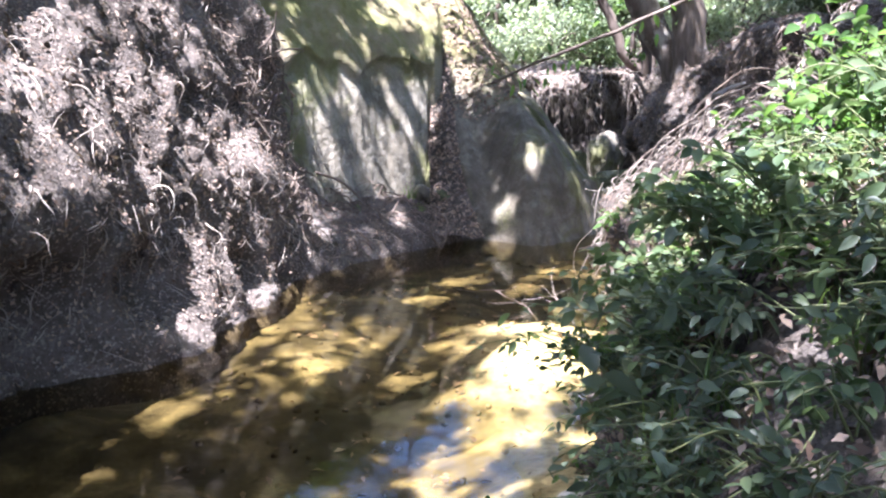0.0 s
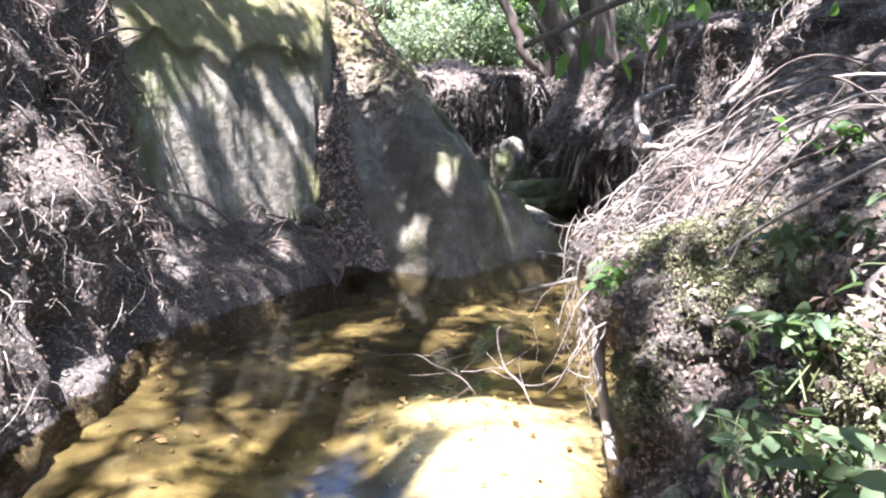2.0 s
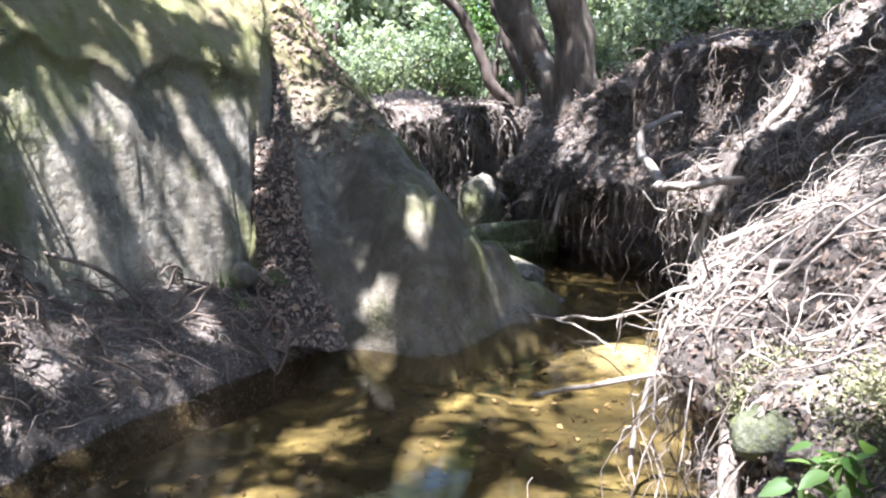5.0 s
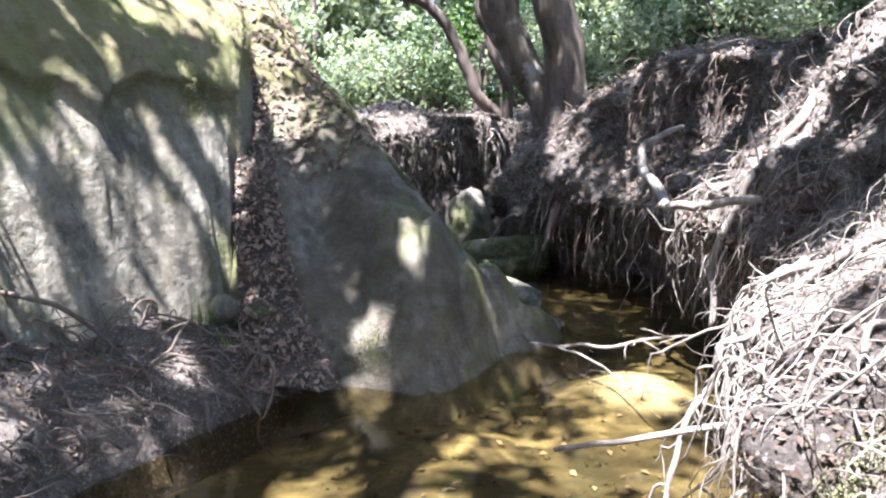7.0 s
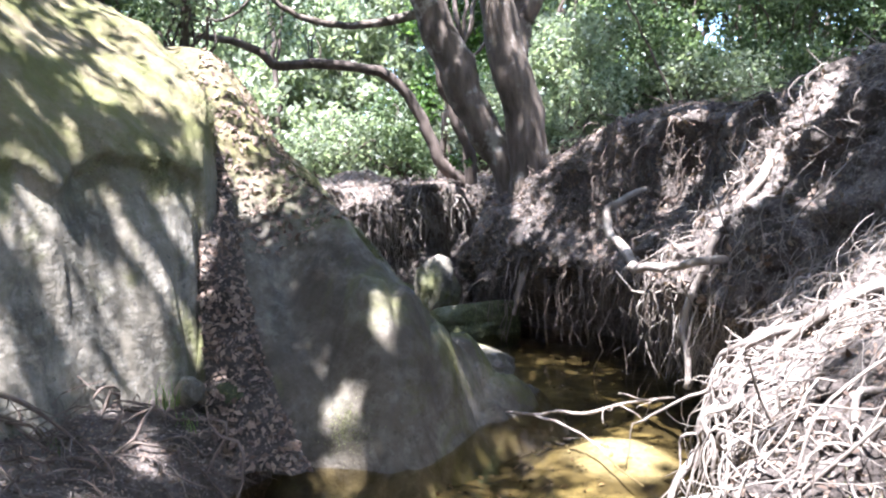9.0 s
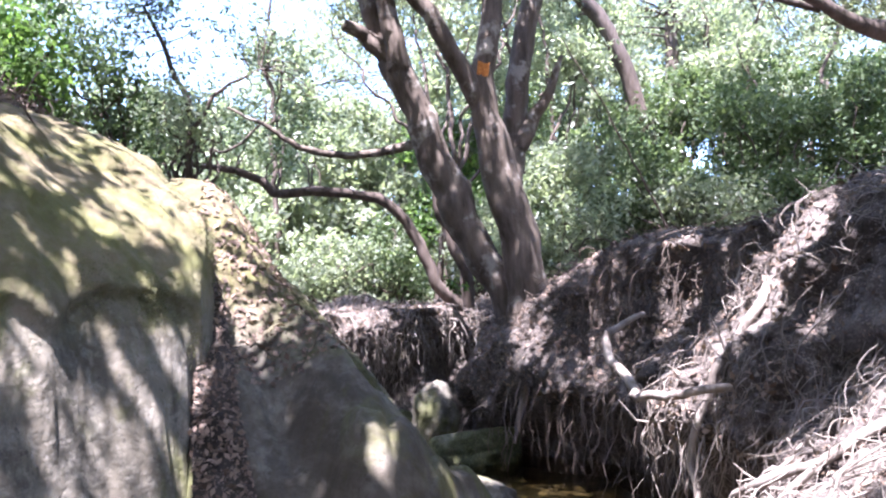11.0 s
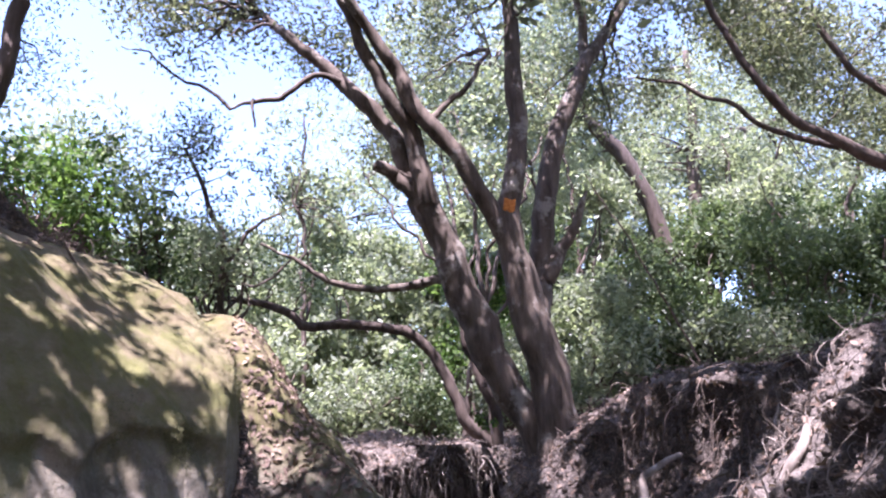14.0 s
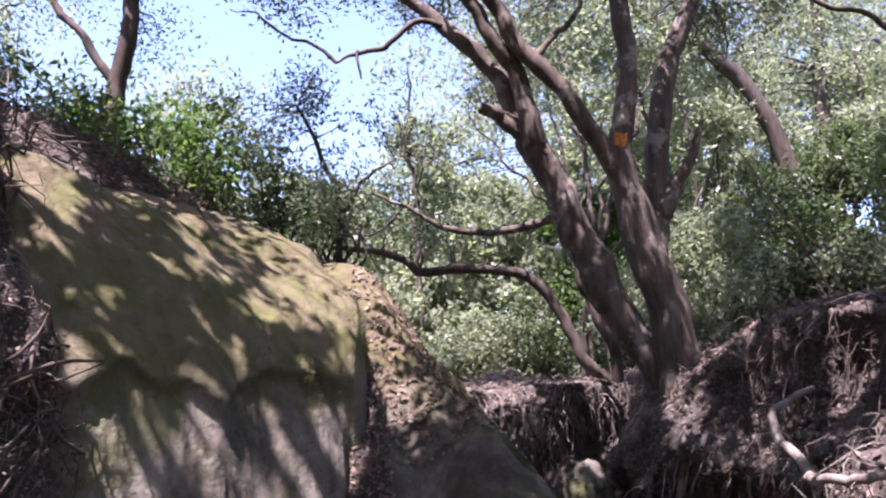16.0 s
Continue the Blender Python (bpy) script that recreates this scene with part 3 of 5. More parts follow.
SUN_GAPS += [(4.0, 12.2, 2.4, 0.45), (4.5, 13.0, 2.6, 0.5), (4.6, 16.2, 3.0, 0.8), (3.75, 13.6, 2.0, 0.3), (5.2, 12.8, 2.8, 0.35), (1.3, 2.5, 1.1, 0.3), (1.15, 2.6, 0.95, 0.15), (1.25, 3.1, 0.9, 0.2), (1.0, 2.9, 0.7, 0.12), (1.4, 2.2, 1.2, 0.15), (1.7, 2.7, 1.5, 0.4), (1.35, 4.5, 1.0, 0.3), (1.2, 4.2, 0.85, 0.22), (1.6, 4.9, 1.15, 0.3), (3.2, 16.5, 3.0, 0.6), (5.8, 16.8, 3.8, 0.5), (4.5, 17, 3.5, 0.6), (5.5, 18.5, 4.6, 0.7), (4.0, 16, 2.6, 0.4), (4.6, 12.2, 2.6, 0.3), (5.0, 11.6, 2.7, 0.25), (3.3, 12.9, 1.4, 0.22), (1.6, 2.3, 1.3, 0.35), (1.4, 3.0, 1.1, 0.3), (1.9, 3.3, 1.6, 0.4),
             (-1.6, 4.4, 1.3, 0.3), (-1.45, 3.8, 0.9, 0.22), (-1.4, 5.0, 0.9, 0.25), (-1.2, 5.7, 0.6, 0.25), (-1.9, 4.2, 1.9, 0.3), (0.5, 4.0, 0, 0.25), (0.3, 18.5, 3.3, 0.8), (3.4, 19, 4, 0.8), (1.5, 21, 4.5, 1.0), (6.5, 17.5, 4.4, 0.5), (3.7, 10.0, 2.5, 0.3), (1.0, 17.5, 3, 0.7), (2.5, 18, 3.4, 0.7)]
SUN_GAPS += [(-1.55, 6.2, 1.15, 0.35), (-0.45, 7.85, 0.25, 0.14), (2.2, 15, 2, 0.5), (3.7, 12.7, 1.7, 0.3), (2.2, 13.4, 0.9, 0.2), (1.3, 3.2, 1.3, 0.4), (1.4, 2.6, 1.4, 0.3), (1.2, 2.5, 1.05, 0.22), (1.15, 2.9, 0.85, 0.2), (1.35, 2.2, 1.15, 0.2), (1.2, 3.4, 1.0, 0.22)]
SUN_GAPS += [(1.25, 4.3, 0.7, 0.2), (1.4, 4.8, 0.95, 0.25), (-1.75, 4.8, 1.2, 0.42), (-1.95, 6.0, 1.9, 0.4), (-1.3, 4.0, 0.6, 0.12), (-1.6, 5.4, 1.4, 0.38), (-1.25, 6.8, 0.7, 0.22),
             (-2.0, 5.0, 1.9, 0.35), (1.2, 15, 1.9, 0.8), (2.4, 15, 1.9, 0.8), (4.8, 12.6, 2.6, 0.3), (3.2, 12.3, 1.2, 0.25), (3.4, 8.1, 1.9, 0.3), (-2.2, 8.3, 3.4, 0.25), (-1.5, 9.3, 3.1, 0.15), (-2.6, 9.2, 3.9, 0.3), (0.4, 15.1, 1.9, 0.5), (3.0, 14.4, 1.7, 0.4), (-2.3, 12, 4.6, 0.6), (-3.4, 12.2, 5.0, 0.6), (-1.6, 13, 4.6, 0.5), (1.7, 3.4, 1.6, 0.5), (1.3, 2.2, 1.2, 0.3), (2.2, 4.5, 1.6, 0.4), (1.9, 2.8, 1.7, 0.4), (4.2, 12.7, 2.3, 0.35), (3.15, 12.5, 1.2, 0.22), (5.4, 12.2, 2.7, 0.4), (1.1, 3.4, 0.7, 0.22), (5, 15.6, 3, 0.3), (6.6, 16, 3.4, 0.3), (4.0, 13.0, 2.3, 0.4), (4.7, 13.4, 2.6, 0.5), (5.8, 13.2, 2.8, 0.5)]


# many small openings: the dapple on rock, banks and water
DAPPLE = np.random.default_rng(31)
for surface, count, ok, lo, hi in [
        (R1, 60, lambda x, y, z: (z > 1.5) & (z < 3.4) & (x > -2.4), 0.04, 0.08), (R2, 18, lambda x, y, z: (z > 0.1) & (x > -0.3) & (y < 12), 0.04, 0.08),
        (BANK_L, 75, lambda x, y, z: (z > 0.1) & (z < 2.6) & (y > 2) & (y < 6.6), 0.06, 0.14), (BANK_R, 80, lambda x, y, z: (z > 0.4) & (z < 2.9) & (y > 1.8) & (y < 13) & (x < 6) & ((y < 6.7) | (z > 2.2) | ((y < 9.2) & (z > 1.3))) & ((y > 4.6) | (z > 1.1)), 0.06, 0.15), (R1, 32, lambda x, y, z: (z > 0.4) & (z < 1.6) & (x > -1.6), 0.07, 0.13),
        (np.stack([bx, by, 0 * bz], -1), 30, lambda x, y, z: (x > -0.9) & (x < 2.3) & (y > 3) & (y < 9), 0.07, 0.16)]:
    seen = surface[ok(surface[..., 0], surface[..., 1], surface[..., 2])]
    SUN_GAPS += [(*q, DAPPLE.uniform(lo, hi)) for q in seen[DAPPLE.integers(0, len(seen), count)]]


def cloud(blobs, n, spread=0.16, per=9):
    """Leaf places: sprigs scattered through soft blobs (x, y, z, radius)."""
    b = np.array(blobs, float)
    w = b[:, 3] ** 2
    k = max(1, n // per)
    i = RNG.choice(len(b), k, p=w / w.sum())
    d = RNG.normal(size=(k, 3))
    d /= np.linalg.norm(d, axis=1)[:, None]
    c = b[i, :3] + d * (b[i, 3] * RNG.uniform(0.25, 1.0, k) ** 0.5)[:, None] * np.array([1, 1, 0.75])
    p = (c[:, None] + RNG.normal(size=(k, per, 3)) * spread).reshape(-1, 3)
    keep = np.ones(len(p), bool)
    sun_way = np.array(SUN_DIR)
    ragged = 0.35 * vnoise(p, 3.0) + 0.55 * vnoise(p, 8.0)
    for x, y, z, r in SUN_GAPS:
        v = p - np.array([x, y, z])
        a = v @ sun_way
        far = np.linalg.norm(v - a[:, None] * sun_way, axis=1) / r + ragged
        keep &= ~((far < 1) & (a > 2.0))
    return p[keep]


def sprays(soup, origin, targets, r, wander=0.12):
    """Thin boughs from the nearest of some points to each target."""
    o = np.asarray(origin, float)
    for j, q in enumerate(np.asarray(targets, float)[:, :3]):
        a = o[np.argmin(((o - q) ** 2).sum(1))]
        mid = (a + q) / 2 + np.array([0, 0, 0.08 * np.linalg.norm(q - a)])
        soup.tube(bent([a, mid, q], 12, wander, j), [r, r * 0.3], 5)


def tree(label, stems, blobs, leaves, size, leaf_mat, bark=BARK, sides=12, twig=0.03, name="oak_tree", droop=0.25, wander=0.05, crown_label="", spread=0.16, per=14):
    """stems: (points, radii); each stem is a part, the boughs and the leaves two more."""
    t = thing(name, label, "tree")
    ends = []
    for j, (pts, radii) in enumerate(stems):
        s = Soup()
        line = bent(pts, 34, wander, j + 1)
        s.tube(line, radii, sides, 0.12)
        s.mesh("trunk" if j == 0 else "limb", bark, t)
        ends.append(line[len(line) // 2:])
    if blobs:
        s = Soup()
        b = np.array(blobs, float)
        extra = b[RNG.integers(0, len(b), 2 * len(b))].copy()
        extra[:, :3] += RNG.normal(size=(len(extra), 3)) * extra[:, 3:] * 0.5
        sprays(s, np.concatenate(ends), np.concatenate([b, extra]), twig)
        tagged(s.mesh("branchwork", BARK_DARK, t), kind="stuff")
        s = Soup()
        s.leaves(cloud(blobs, leaves, spread, per), size, droop=droop)
        s.mesh("crown", leaf_mat, t, crown_label)
    return t


def blob_box(n, lo, hi, r):
    return [(*RNG.uniform(lo, hi), RNG.uniform(*r)) for _ in range(n)]


main_stems = [
    ([(3.46, 13.2, 1.15), (3.46, 13.2, 1.73), (3.40, 13.2, 2.57), (3.24, 13.2, 3.23), (3.06, 13.2, 3.91), (2.92, 13.2, 4.52), (3.00, 13.2, 5.25), (3.18, 13.2, 6.10), (3.12, 13.2, 6.71), (3.09, 13.2, 7.9), (3.1, 13.0, 9.2)], [0.36, 0.27, 0.25, 0.23, 0.17, 0.14, 0.13, 0.11, 0.07]),
    ([(3.42, 13.4, 1.3), (3.2, 13.45, 2.05), (2.99, 13.5, 2.46), (2.60, 13.5, 3.12), (2.35, 13.5, 3.88), (2.09, 13.5, 4.58), (1.78, 13.5, 5.17)], [0.26, 0.22, 0.23, 0.23, 0.21, 0.2]),
    ([(1.86, 13.42, 5.05), (1.5, 13.4, 5.36), (1.15, 13.4, 5.55)], [0.15, 0.12, 0.075]),
    ([(1.80, 13.5, 5.15), (1.44, 13.55, 5.98), (1.12, 13.6, 6.52), (0.72, 13.7, 6.92), (0.16, 13.8, 7.48), (-0.5, 13.9, 8.1)], [0.14, 0.12, 0.11, 0.09, 0.05]),
    ([(1.85, 13.4, 5.0), (1.70, 13.3, 5.87), (1.25, 13.2, 6.60), (0.85, 13.1, 7.34), (0.4, 13.0, 8.4)], [0.16, 0.12, 0.1, 0.08, 0.05]),
    ([(2.9, 13.2, 4.45), (2.45, 13.1, 5.34), (2.03, 13.1, 5.93), (1.63, 13.1, 6.36), (1.46, 13.1, 6.81), (1.07, 13.0, 7.33), (0.4, 12.8, 8.2)], [0.13, 0.12, 0.11, 0.12, 0.08, 0.06]),
    ([(3.3, 13.4, 3.3), (3.46, 13.6, 4.2), (3.52, 13.6, 4.59), (3.62, 13.6, 5.35), (3.87, 13.6, 6.25), (4.18, 13.6, 7.01), (4.45, 13.6, 7.61), (5.2, 13.6, 8.7)], [0.18, 0.17, 0.16, 0.14, 0.11, 0.07]),
    ([(4.4, 13.6, 7.5), (4.39, 13.6, 8.4), (4.3, 13.6, 9.2)], [0.09, 0.06, 0.04]),
    ([(3.5, 13.5, 4.0), (3.83, 13.4, 4.62), (4.05, 13.4, 5.0), (4.16, 13.4, 5.3)], [0.13, 0.08, 0.05, 0.02]),
    ([(2.2, 13.5, 4.03), (1.47, 13.8, 3.93), (0.87, 13.9, 3.95), (0.57, 13.9, 4.03), (0.26, 13.9, 4.24), (-0.34, 14, 4.57)], [0.07, 0.05, 0.045, 0.04, 0.03, 0.015]),
    ([(0.81, 13.65, 6.89), (0.37, 13.6, 7.01), (-0.04, 13.6, 6.60), (-0.56, 13.6, 6.51), (-0.8, 13.6, 6.35)], [0.05, 0.045, 0.04, 0.03, 0.015]),
    ([(-0.5, 13.6, 6.52), (-0.46, 13.6, 6.1)], [0.025, 0.012]),
    ([(1.9, 13.1, 6.15), (2.37, 13.2, 6.61), (2.8, 13.3, 7.4)], [0.05, 0.04, 0.03]),
]
main_crown = [(-1.3, 13.6, 7.4, 0.55), (-1.9, 13.5, 7.9, 0.6), (-0.7, 13.7, 7.8, 0.5), (-1.2, 13.8, 8.6, 1.0), (0.2, 13.4, 9.2, 1.3), (1.8, 13.0, 8.6, 1.1), (3.3, 12.6, 9.4, 1.5), (5.0, 13.2, 9.2, 1.4), (2.4, 14.6, 8.3, 1.2), (4.2, 15.0, 7.6, 1.2), (5.4, 14.8, 8.0, 1.1),
              (1.0, 11.6, 8.6, 1.2), (3.0, 11.0, 8.4, 1.3), (4.6, 11.2, 8.2, 1.2), (-0.6, 12.2, 8.6, 1.0), (2.0, 15.5, 7.0, 0.9), (0.4, 14.4, 7.9, 0.7)]
oak = tree("large multi-stemmed oak with grey-brown bark leaning over the creek", main_stems, main_crown, 84000, 0.085, LEAF_OAK, crown_label="dense small-leaved backlit crown")

# orange paint mark on its middle stem
stem = bent(main_stems[0][0], 34, 0.05, 1)
k = int(np.argmin(np.abs(stem[:, 2] - 4.92)))
mr = np.interp(k / 33, np.linspace(0, 1, 9), main_stems[0][1]) * 1.10
ma, mz = np.meshgrid(np.linspace(-2.15, -1.25, 9), np.linspace(-0.09, 0.09, 7), indexing="ij")
mp = np.stack([stem[k, 0] + mr * np.cos(ma + 0.9 * mz), stem[k, 1] + mr * np.sin(ma), stem[k, 2] + mz + 0.02 * np.sin(5 * ma)], -1)
paint, pt, pb = shader("orange_paint", 0.7, 0.3)
pt.links.new(ramp(pt, noise_of(pt, place(pt), 30, 4), [(0.4, (0.42, 0.13, 0.02)), (0.6, (0.62, 0.24, 0.05))]), pb.inputs["Base Color"])
sheet("paint_mark", mp, paint, oak, label="faded orange paint mark on the bark")

# crooked low-limbed tree behind it
tree("crooked thin-stemmed oak growing on the back bank",
     [([(3.14, 15.3, 1.9), (2.85, 15.3, 2.12), (2.66, 15.3, 2.3), (2.60, 15.3, 2.6), (2.45, 15.3, 2.97), (2.19, 15.3, 3.32), (1.75, 15.3, 3.68), (0.98, 15.3, 3.75), (0.3, 15.3, 3.64), (0.05, 15.3, 3.87), (-0.37, 15.3, 4.04), (-1.1, 15.3, 4.1)], [0.11, 0.10, 0.09, 0.085, 0.08, 0.07, 0.06, 0.03]),
      ([(3.05, 14.7, 1.9), (2.98, 14.6, 2.4), (2.77, 14.6, 2.81), (2.62, 14.6, 3.38), (2.46, 14.5, 3.97), (2.35, 14.4, 4.4)], [0.09, 0.08, 0.07, 0.06])],
     [(-1.3, 15.3, 4.3, 0.6), (-0.2, 15.4, 4.6, 0.6), (-0.9, 14.8, 4.9, 0.6), (0.5, 15.6, 4.6, 0.6)], 3500, 0.07, LEAF_MID, BARK_DARK, 8, 0.015)

# out-of-view oak behind the camera, added so that its crown shades the creek
shade = []
for x in np.arange(-4.4, 4.6, 0.95):
    for y in np.arange(-2.5, 12.0, 0.95):
        if RNG.random() < 0.85:
            low = 1.5 + 0.68 * (y - 3.9) + 1.2
            shade.append((x + RNG.normal() * 0.3, y + RNG.normal() * 0.3, max(7.0, low) + 0.9 * RNG.random(), 0.65 + 0.45 * RNG.random()))
tree("added out-of-view oak whose crown shades the creek",
     [([(-4.2, -1.5, 2.9), (-4.0, -1.2, 4.5), (-3.4, -0.6, 6.0), (-2.6, 0.6, 7.2), (-1.4, 2.6, 8.0)], [0.4, 0.34, 0.28, 0.2, 0.1]),
      ([(-3.6, -0.8, 5.6), (-2.4, -1.4, 6.6), (0.2, -1.0, 7.4), (2.6, 0.4, 7.8)], [0.2, 0.16, 0.11, 0.06]),
      ([(-2.6, 0.6, 7.2), (-1.8, 3.6, 8.4), (-0.6, 6.6, 8.9), (0.6, 9.6, 9.4)], [0.15, 0.13, 0.09, 0.05])],
     shade, 135000, 0.18, LEAF_OAK, BARK_DARK, 9, 0.008, wander=0.04)
# tree reaching in from the slope on the open side
tree("spreading oak on the slope reaching over the creek",
     [([(9.5, 9.6, 2.3), (9.2, 9.8, 3.6), (8.4, 10.4, 4.6), (7.32, 11.0, 4.84), (6.87, 11.0, 4.89), (6.44, 11.0, 5.07), (6.03, 11.0, 5.29), (5.69, 11.0, 5.52), (5.37, 11.0, 5.82), (5.19, 11.0, 6.17), (4.9, 11.0, 6.8), (4.5, 10.6, 7.6)], [0.3, 0.22, 0.10, 0.06, 0.055, 0.045, 0.03]),
      ([(6.42, 11.1, 5.1), (5.87, 11.3, 5.31), (5.44, 11.3, 5.50), (5.32, 11.3, 5.71), (4.87, 11.3, 5.71), (4.60, 11.3, 5.91), (4.03, 11.3, 5.95)], [0.04, 0.035, 0.03, 0.025, 0.012]),
      ([(9.2, 9.8, 3.6), (8.8, 9.0, 5.0), (7.6, 7.8, 6.4), (6.0, 6.5, 7.4), (4.0, 5.2, 7.9)], [0.2, 0.17, 0.14, 0.1, 0.05]),
      ([(9.0, 10.5, 4.5), (8.6, 11.6, 5.9), (8.19, 12.0, 6.44), (7.69, 12.0, 6.65), (7.33, 12.0, 7.14), (6.9, 12.0, 8.0)], [0.12, 0.09, 0.06, 0.05, 0.045, 0.03])],
     [(6.6, 12.2, 7.6, 0.9), (5.2, 11.6, 7.6, 0.8), (7.6, 12.6, 7.4, 0.9), (8.6, 12.6, 6.4, 0.9), (6.0, 10.0, 7.8, 1.0), (7.6, 10.2, 6.6, 0.8), (9.0, 9.0, 7.0, 1.3), (7.4, 7.6, 7.6, 1.1), (5.6, 6.4, 8.2, 1.0), (8.6, 11.6, 5.6, 0.6), (9.4, 14.5, 8.0, 1.2), (8.0, 14.0, 8.6, 1.1), (10.6, 13.6, 7.2, 1.1), (7.0, 13.4, 8.8, 1.0)], 52000, 0.085, LEAF_OAK, BARK_DARK, 9, 0.008, wander=0.04)

# trees further back
tree("slim dark-leaved oak behind the rock",
     [([(-0.9, 14.3, 1.9), (-0.85, 14.2, 3.6), (-0.8, 14.2, 4.5), (-1.1, 14.1, 5.2), (-1.4, 14, 5.9)], [0.06, 0.05, 0.04, 0.02]), ([(-0.82, 14.2, 4.3), (-0.4, 14.2, 4.9), (0.1, 14.2, 5.2)], [0.03, 0.025, 0.012])],
     [(-1.55, 14, 5.85, 0.36), (-1.0, 14, 6.05, 0.28), (-0.1, 14.2, 5.35, 0.36), (0.25, 14.2, 4.95, 0.36), (-0.7, 14.1, 5.3, 0.3), (-1.9, 14, 5.3, 0.35), (-0.55, 14.1, 5.75, 0.34), (0.05, 14.2, 5.75, 0.3), (0.6, 14.3, 5.3, 0.32), (-1.2, 14.1, 6.35, 0.26), (0.9, 14.4, 4.8, 0.3), (-2.3, 13.8, 5.8, 0.3)], 6800, 0.075, LEAF_DARK, BARK_DARK, 7, 0.01)
# the next oaks take the paled leaf colour in place of haze
tree("oak with a forked dark trunk standing among shrubs",
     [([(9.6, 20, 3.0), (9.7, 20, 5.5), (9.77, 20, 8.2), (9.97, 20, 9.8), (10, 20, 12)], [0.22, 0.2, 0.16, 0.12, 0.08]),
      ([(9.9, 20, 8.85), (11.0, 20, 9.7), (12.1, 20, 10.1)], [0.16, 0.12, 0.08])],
     blob_box(16, (6.5, 19, 8.5), (14, 23, 13), (1.0, 1.8)), 32000, 0.13, LEAF_HAZE_LIT, BARK_DARK, 8)
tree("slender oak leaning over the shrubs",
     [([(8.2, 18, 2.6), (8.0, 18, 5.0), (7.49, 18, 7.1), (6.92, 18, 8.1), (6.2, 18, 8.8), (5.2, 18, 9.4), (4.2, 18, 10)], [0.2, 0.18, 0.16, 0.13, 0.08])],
     blob_box(12, (2.0, 17.5, 8.5), (8, 21, 12.5), (0.9, 1.6)), 30000, 0.12, LEAF_HAZE_LIT, BARK_DARK, 8)
tree("oak on the slope above the rock",
     [([(-3.3, 12, 3.6), (-3.12, 12, 5.4), (-3.02, 12, 6.1), (-3.0, 12, 7.4), (-2.7, 12, 8.6)], [0.13, 0.10, 0.09, 0.06]),
      ([(-3.13, 12, 5.3), (-3.55, 12, 5.93), (-3.97, 12, 6.44), (-4.6, 12, 6.8)], [0.06, 0.05, 0.04, 0.02])],
     [(-3.2, 12.2, 7.4, 0.8), (-4.2, 12.4, 6.9, 0.7), (-2.9, 12.6, 6.2, 0.5), (-4.6, 11.8, 5.8, 0.7), (-2.6, 12, 8.2, 0.8)], 6000, 0.06, LEAF_HAZE_LIT, BARK_DARK, 8, 0.015)


def shrub(label, blobs, n, size, mat, foot, name="shrub", droop=0.2):
    t = thing(name, label, "shrub")
    s = Soup()
    sprays(s, [foot], blobs, 0.03, 0.25)
    tagged(s.mesh("branchwork", BARK_DARK, t), kind="stuff")
    s = Soup()
    s.leaves(cloud(blobs, n, 0.13, 40), size, droop=droop)
    s.mesh("foliage", mat, t)
    return t


for j, (x, y, z) in enumerate([(5.4, 16.2, 3.4), (7.0, 16.0, 3.7), (8.6, 15.6, 3.9), (10.4, 15.4, 4.2), (6.2, 18.6, 4.6), (8.2, 18.2, 5.0), (10.6, 18, 5.6), (13, 17, 5.4), (4.6, 19.5, 4.4), (12.5, 21, 7.0)]):
    shrub("dense green-leaved shrub on the bank top", [(x + RNG.normal() * 0.6, y + RNG.normal() * 0.5, z + RNG.uniform(-1.2, 1.6), RNG.uniform(0.3, 0.75)) for _ in range(20)], 9500, 0.13, LEAF_MID if x > 6.5 else (LEAF_HAZE_LIT, LEAF_MID, LEAF_BRIGHT)[j % 3], (x, y, 2.3))
# sunlit haze on these shrubs is painted by the pale leaf colour
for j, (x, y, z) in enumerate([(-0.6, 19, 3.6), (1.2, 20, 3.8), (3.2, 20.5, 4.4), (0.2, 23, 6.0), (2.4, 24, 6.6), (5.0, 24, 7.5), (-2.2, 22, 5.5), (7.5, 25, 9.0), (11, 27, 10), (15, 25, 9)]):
    shrub("shrub behind the creek bend, leaf colour paled for sunlit haze", [(x + RNG.normal() * 0.9, y + RNG.normal() * 0.6, z + RNG.uniform(-1.9, 1.6), RNG.uniform(0.35, 0.95)) for _ in range(22)], 9500, 0.19, LEAF_HAZE_LIT, (x, y, 2.0))
# two in three use the paled leaf, painting more light into the thicket
for j, (x, y) in enumerate([(4.6, 15.4), (5.6, 15.6), (6.6, 15.2), (7.6, 15.0), (8.8, 14.6), (10.0, 14.2), (11.4, 13.8), (5.0, 16.8), (6.4, 17.0), (3.9, 17.4), (2.6, 18.0), (1.2, 17.6), (0.0, 17.4), (-1.2, 17.0)]):
    shrub("low tangled undergrowth on the bank top", [(x + RNG.normal() * 0.5, y + RNG.normal() * 0.3, 2.65 + 0.06 * x + RNG.uniform(-0.5, 0.7), RNG.uniform(0.25, 0.5)) for _ in range(12)], 3600, 0.10, (LEAF_HAZE_LIT, LEAF_MID, LEAF_HAZE_LIT)[j % 3], (x, y, 2.1))
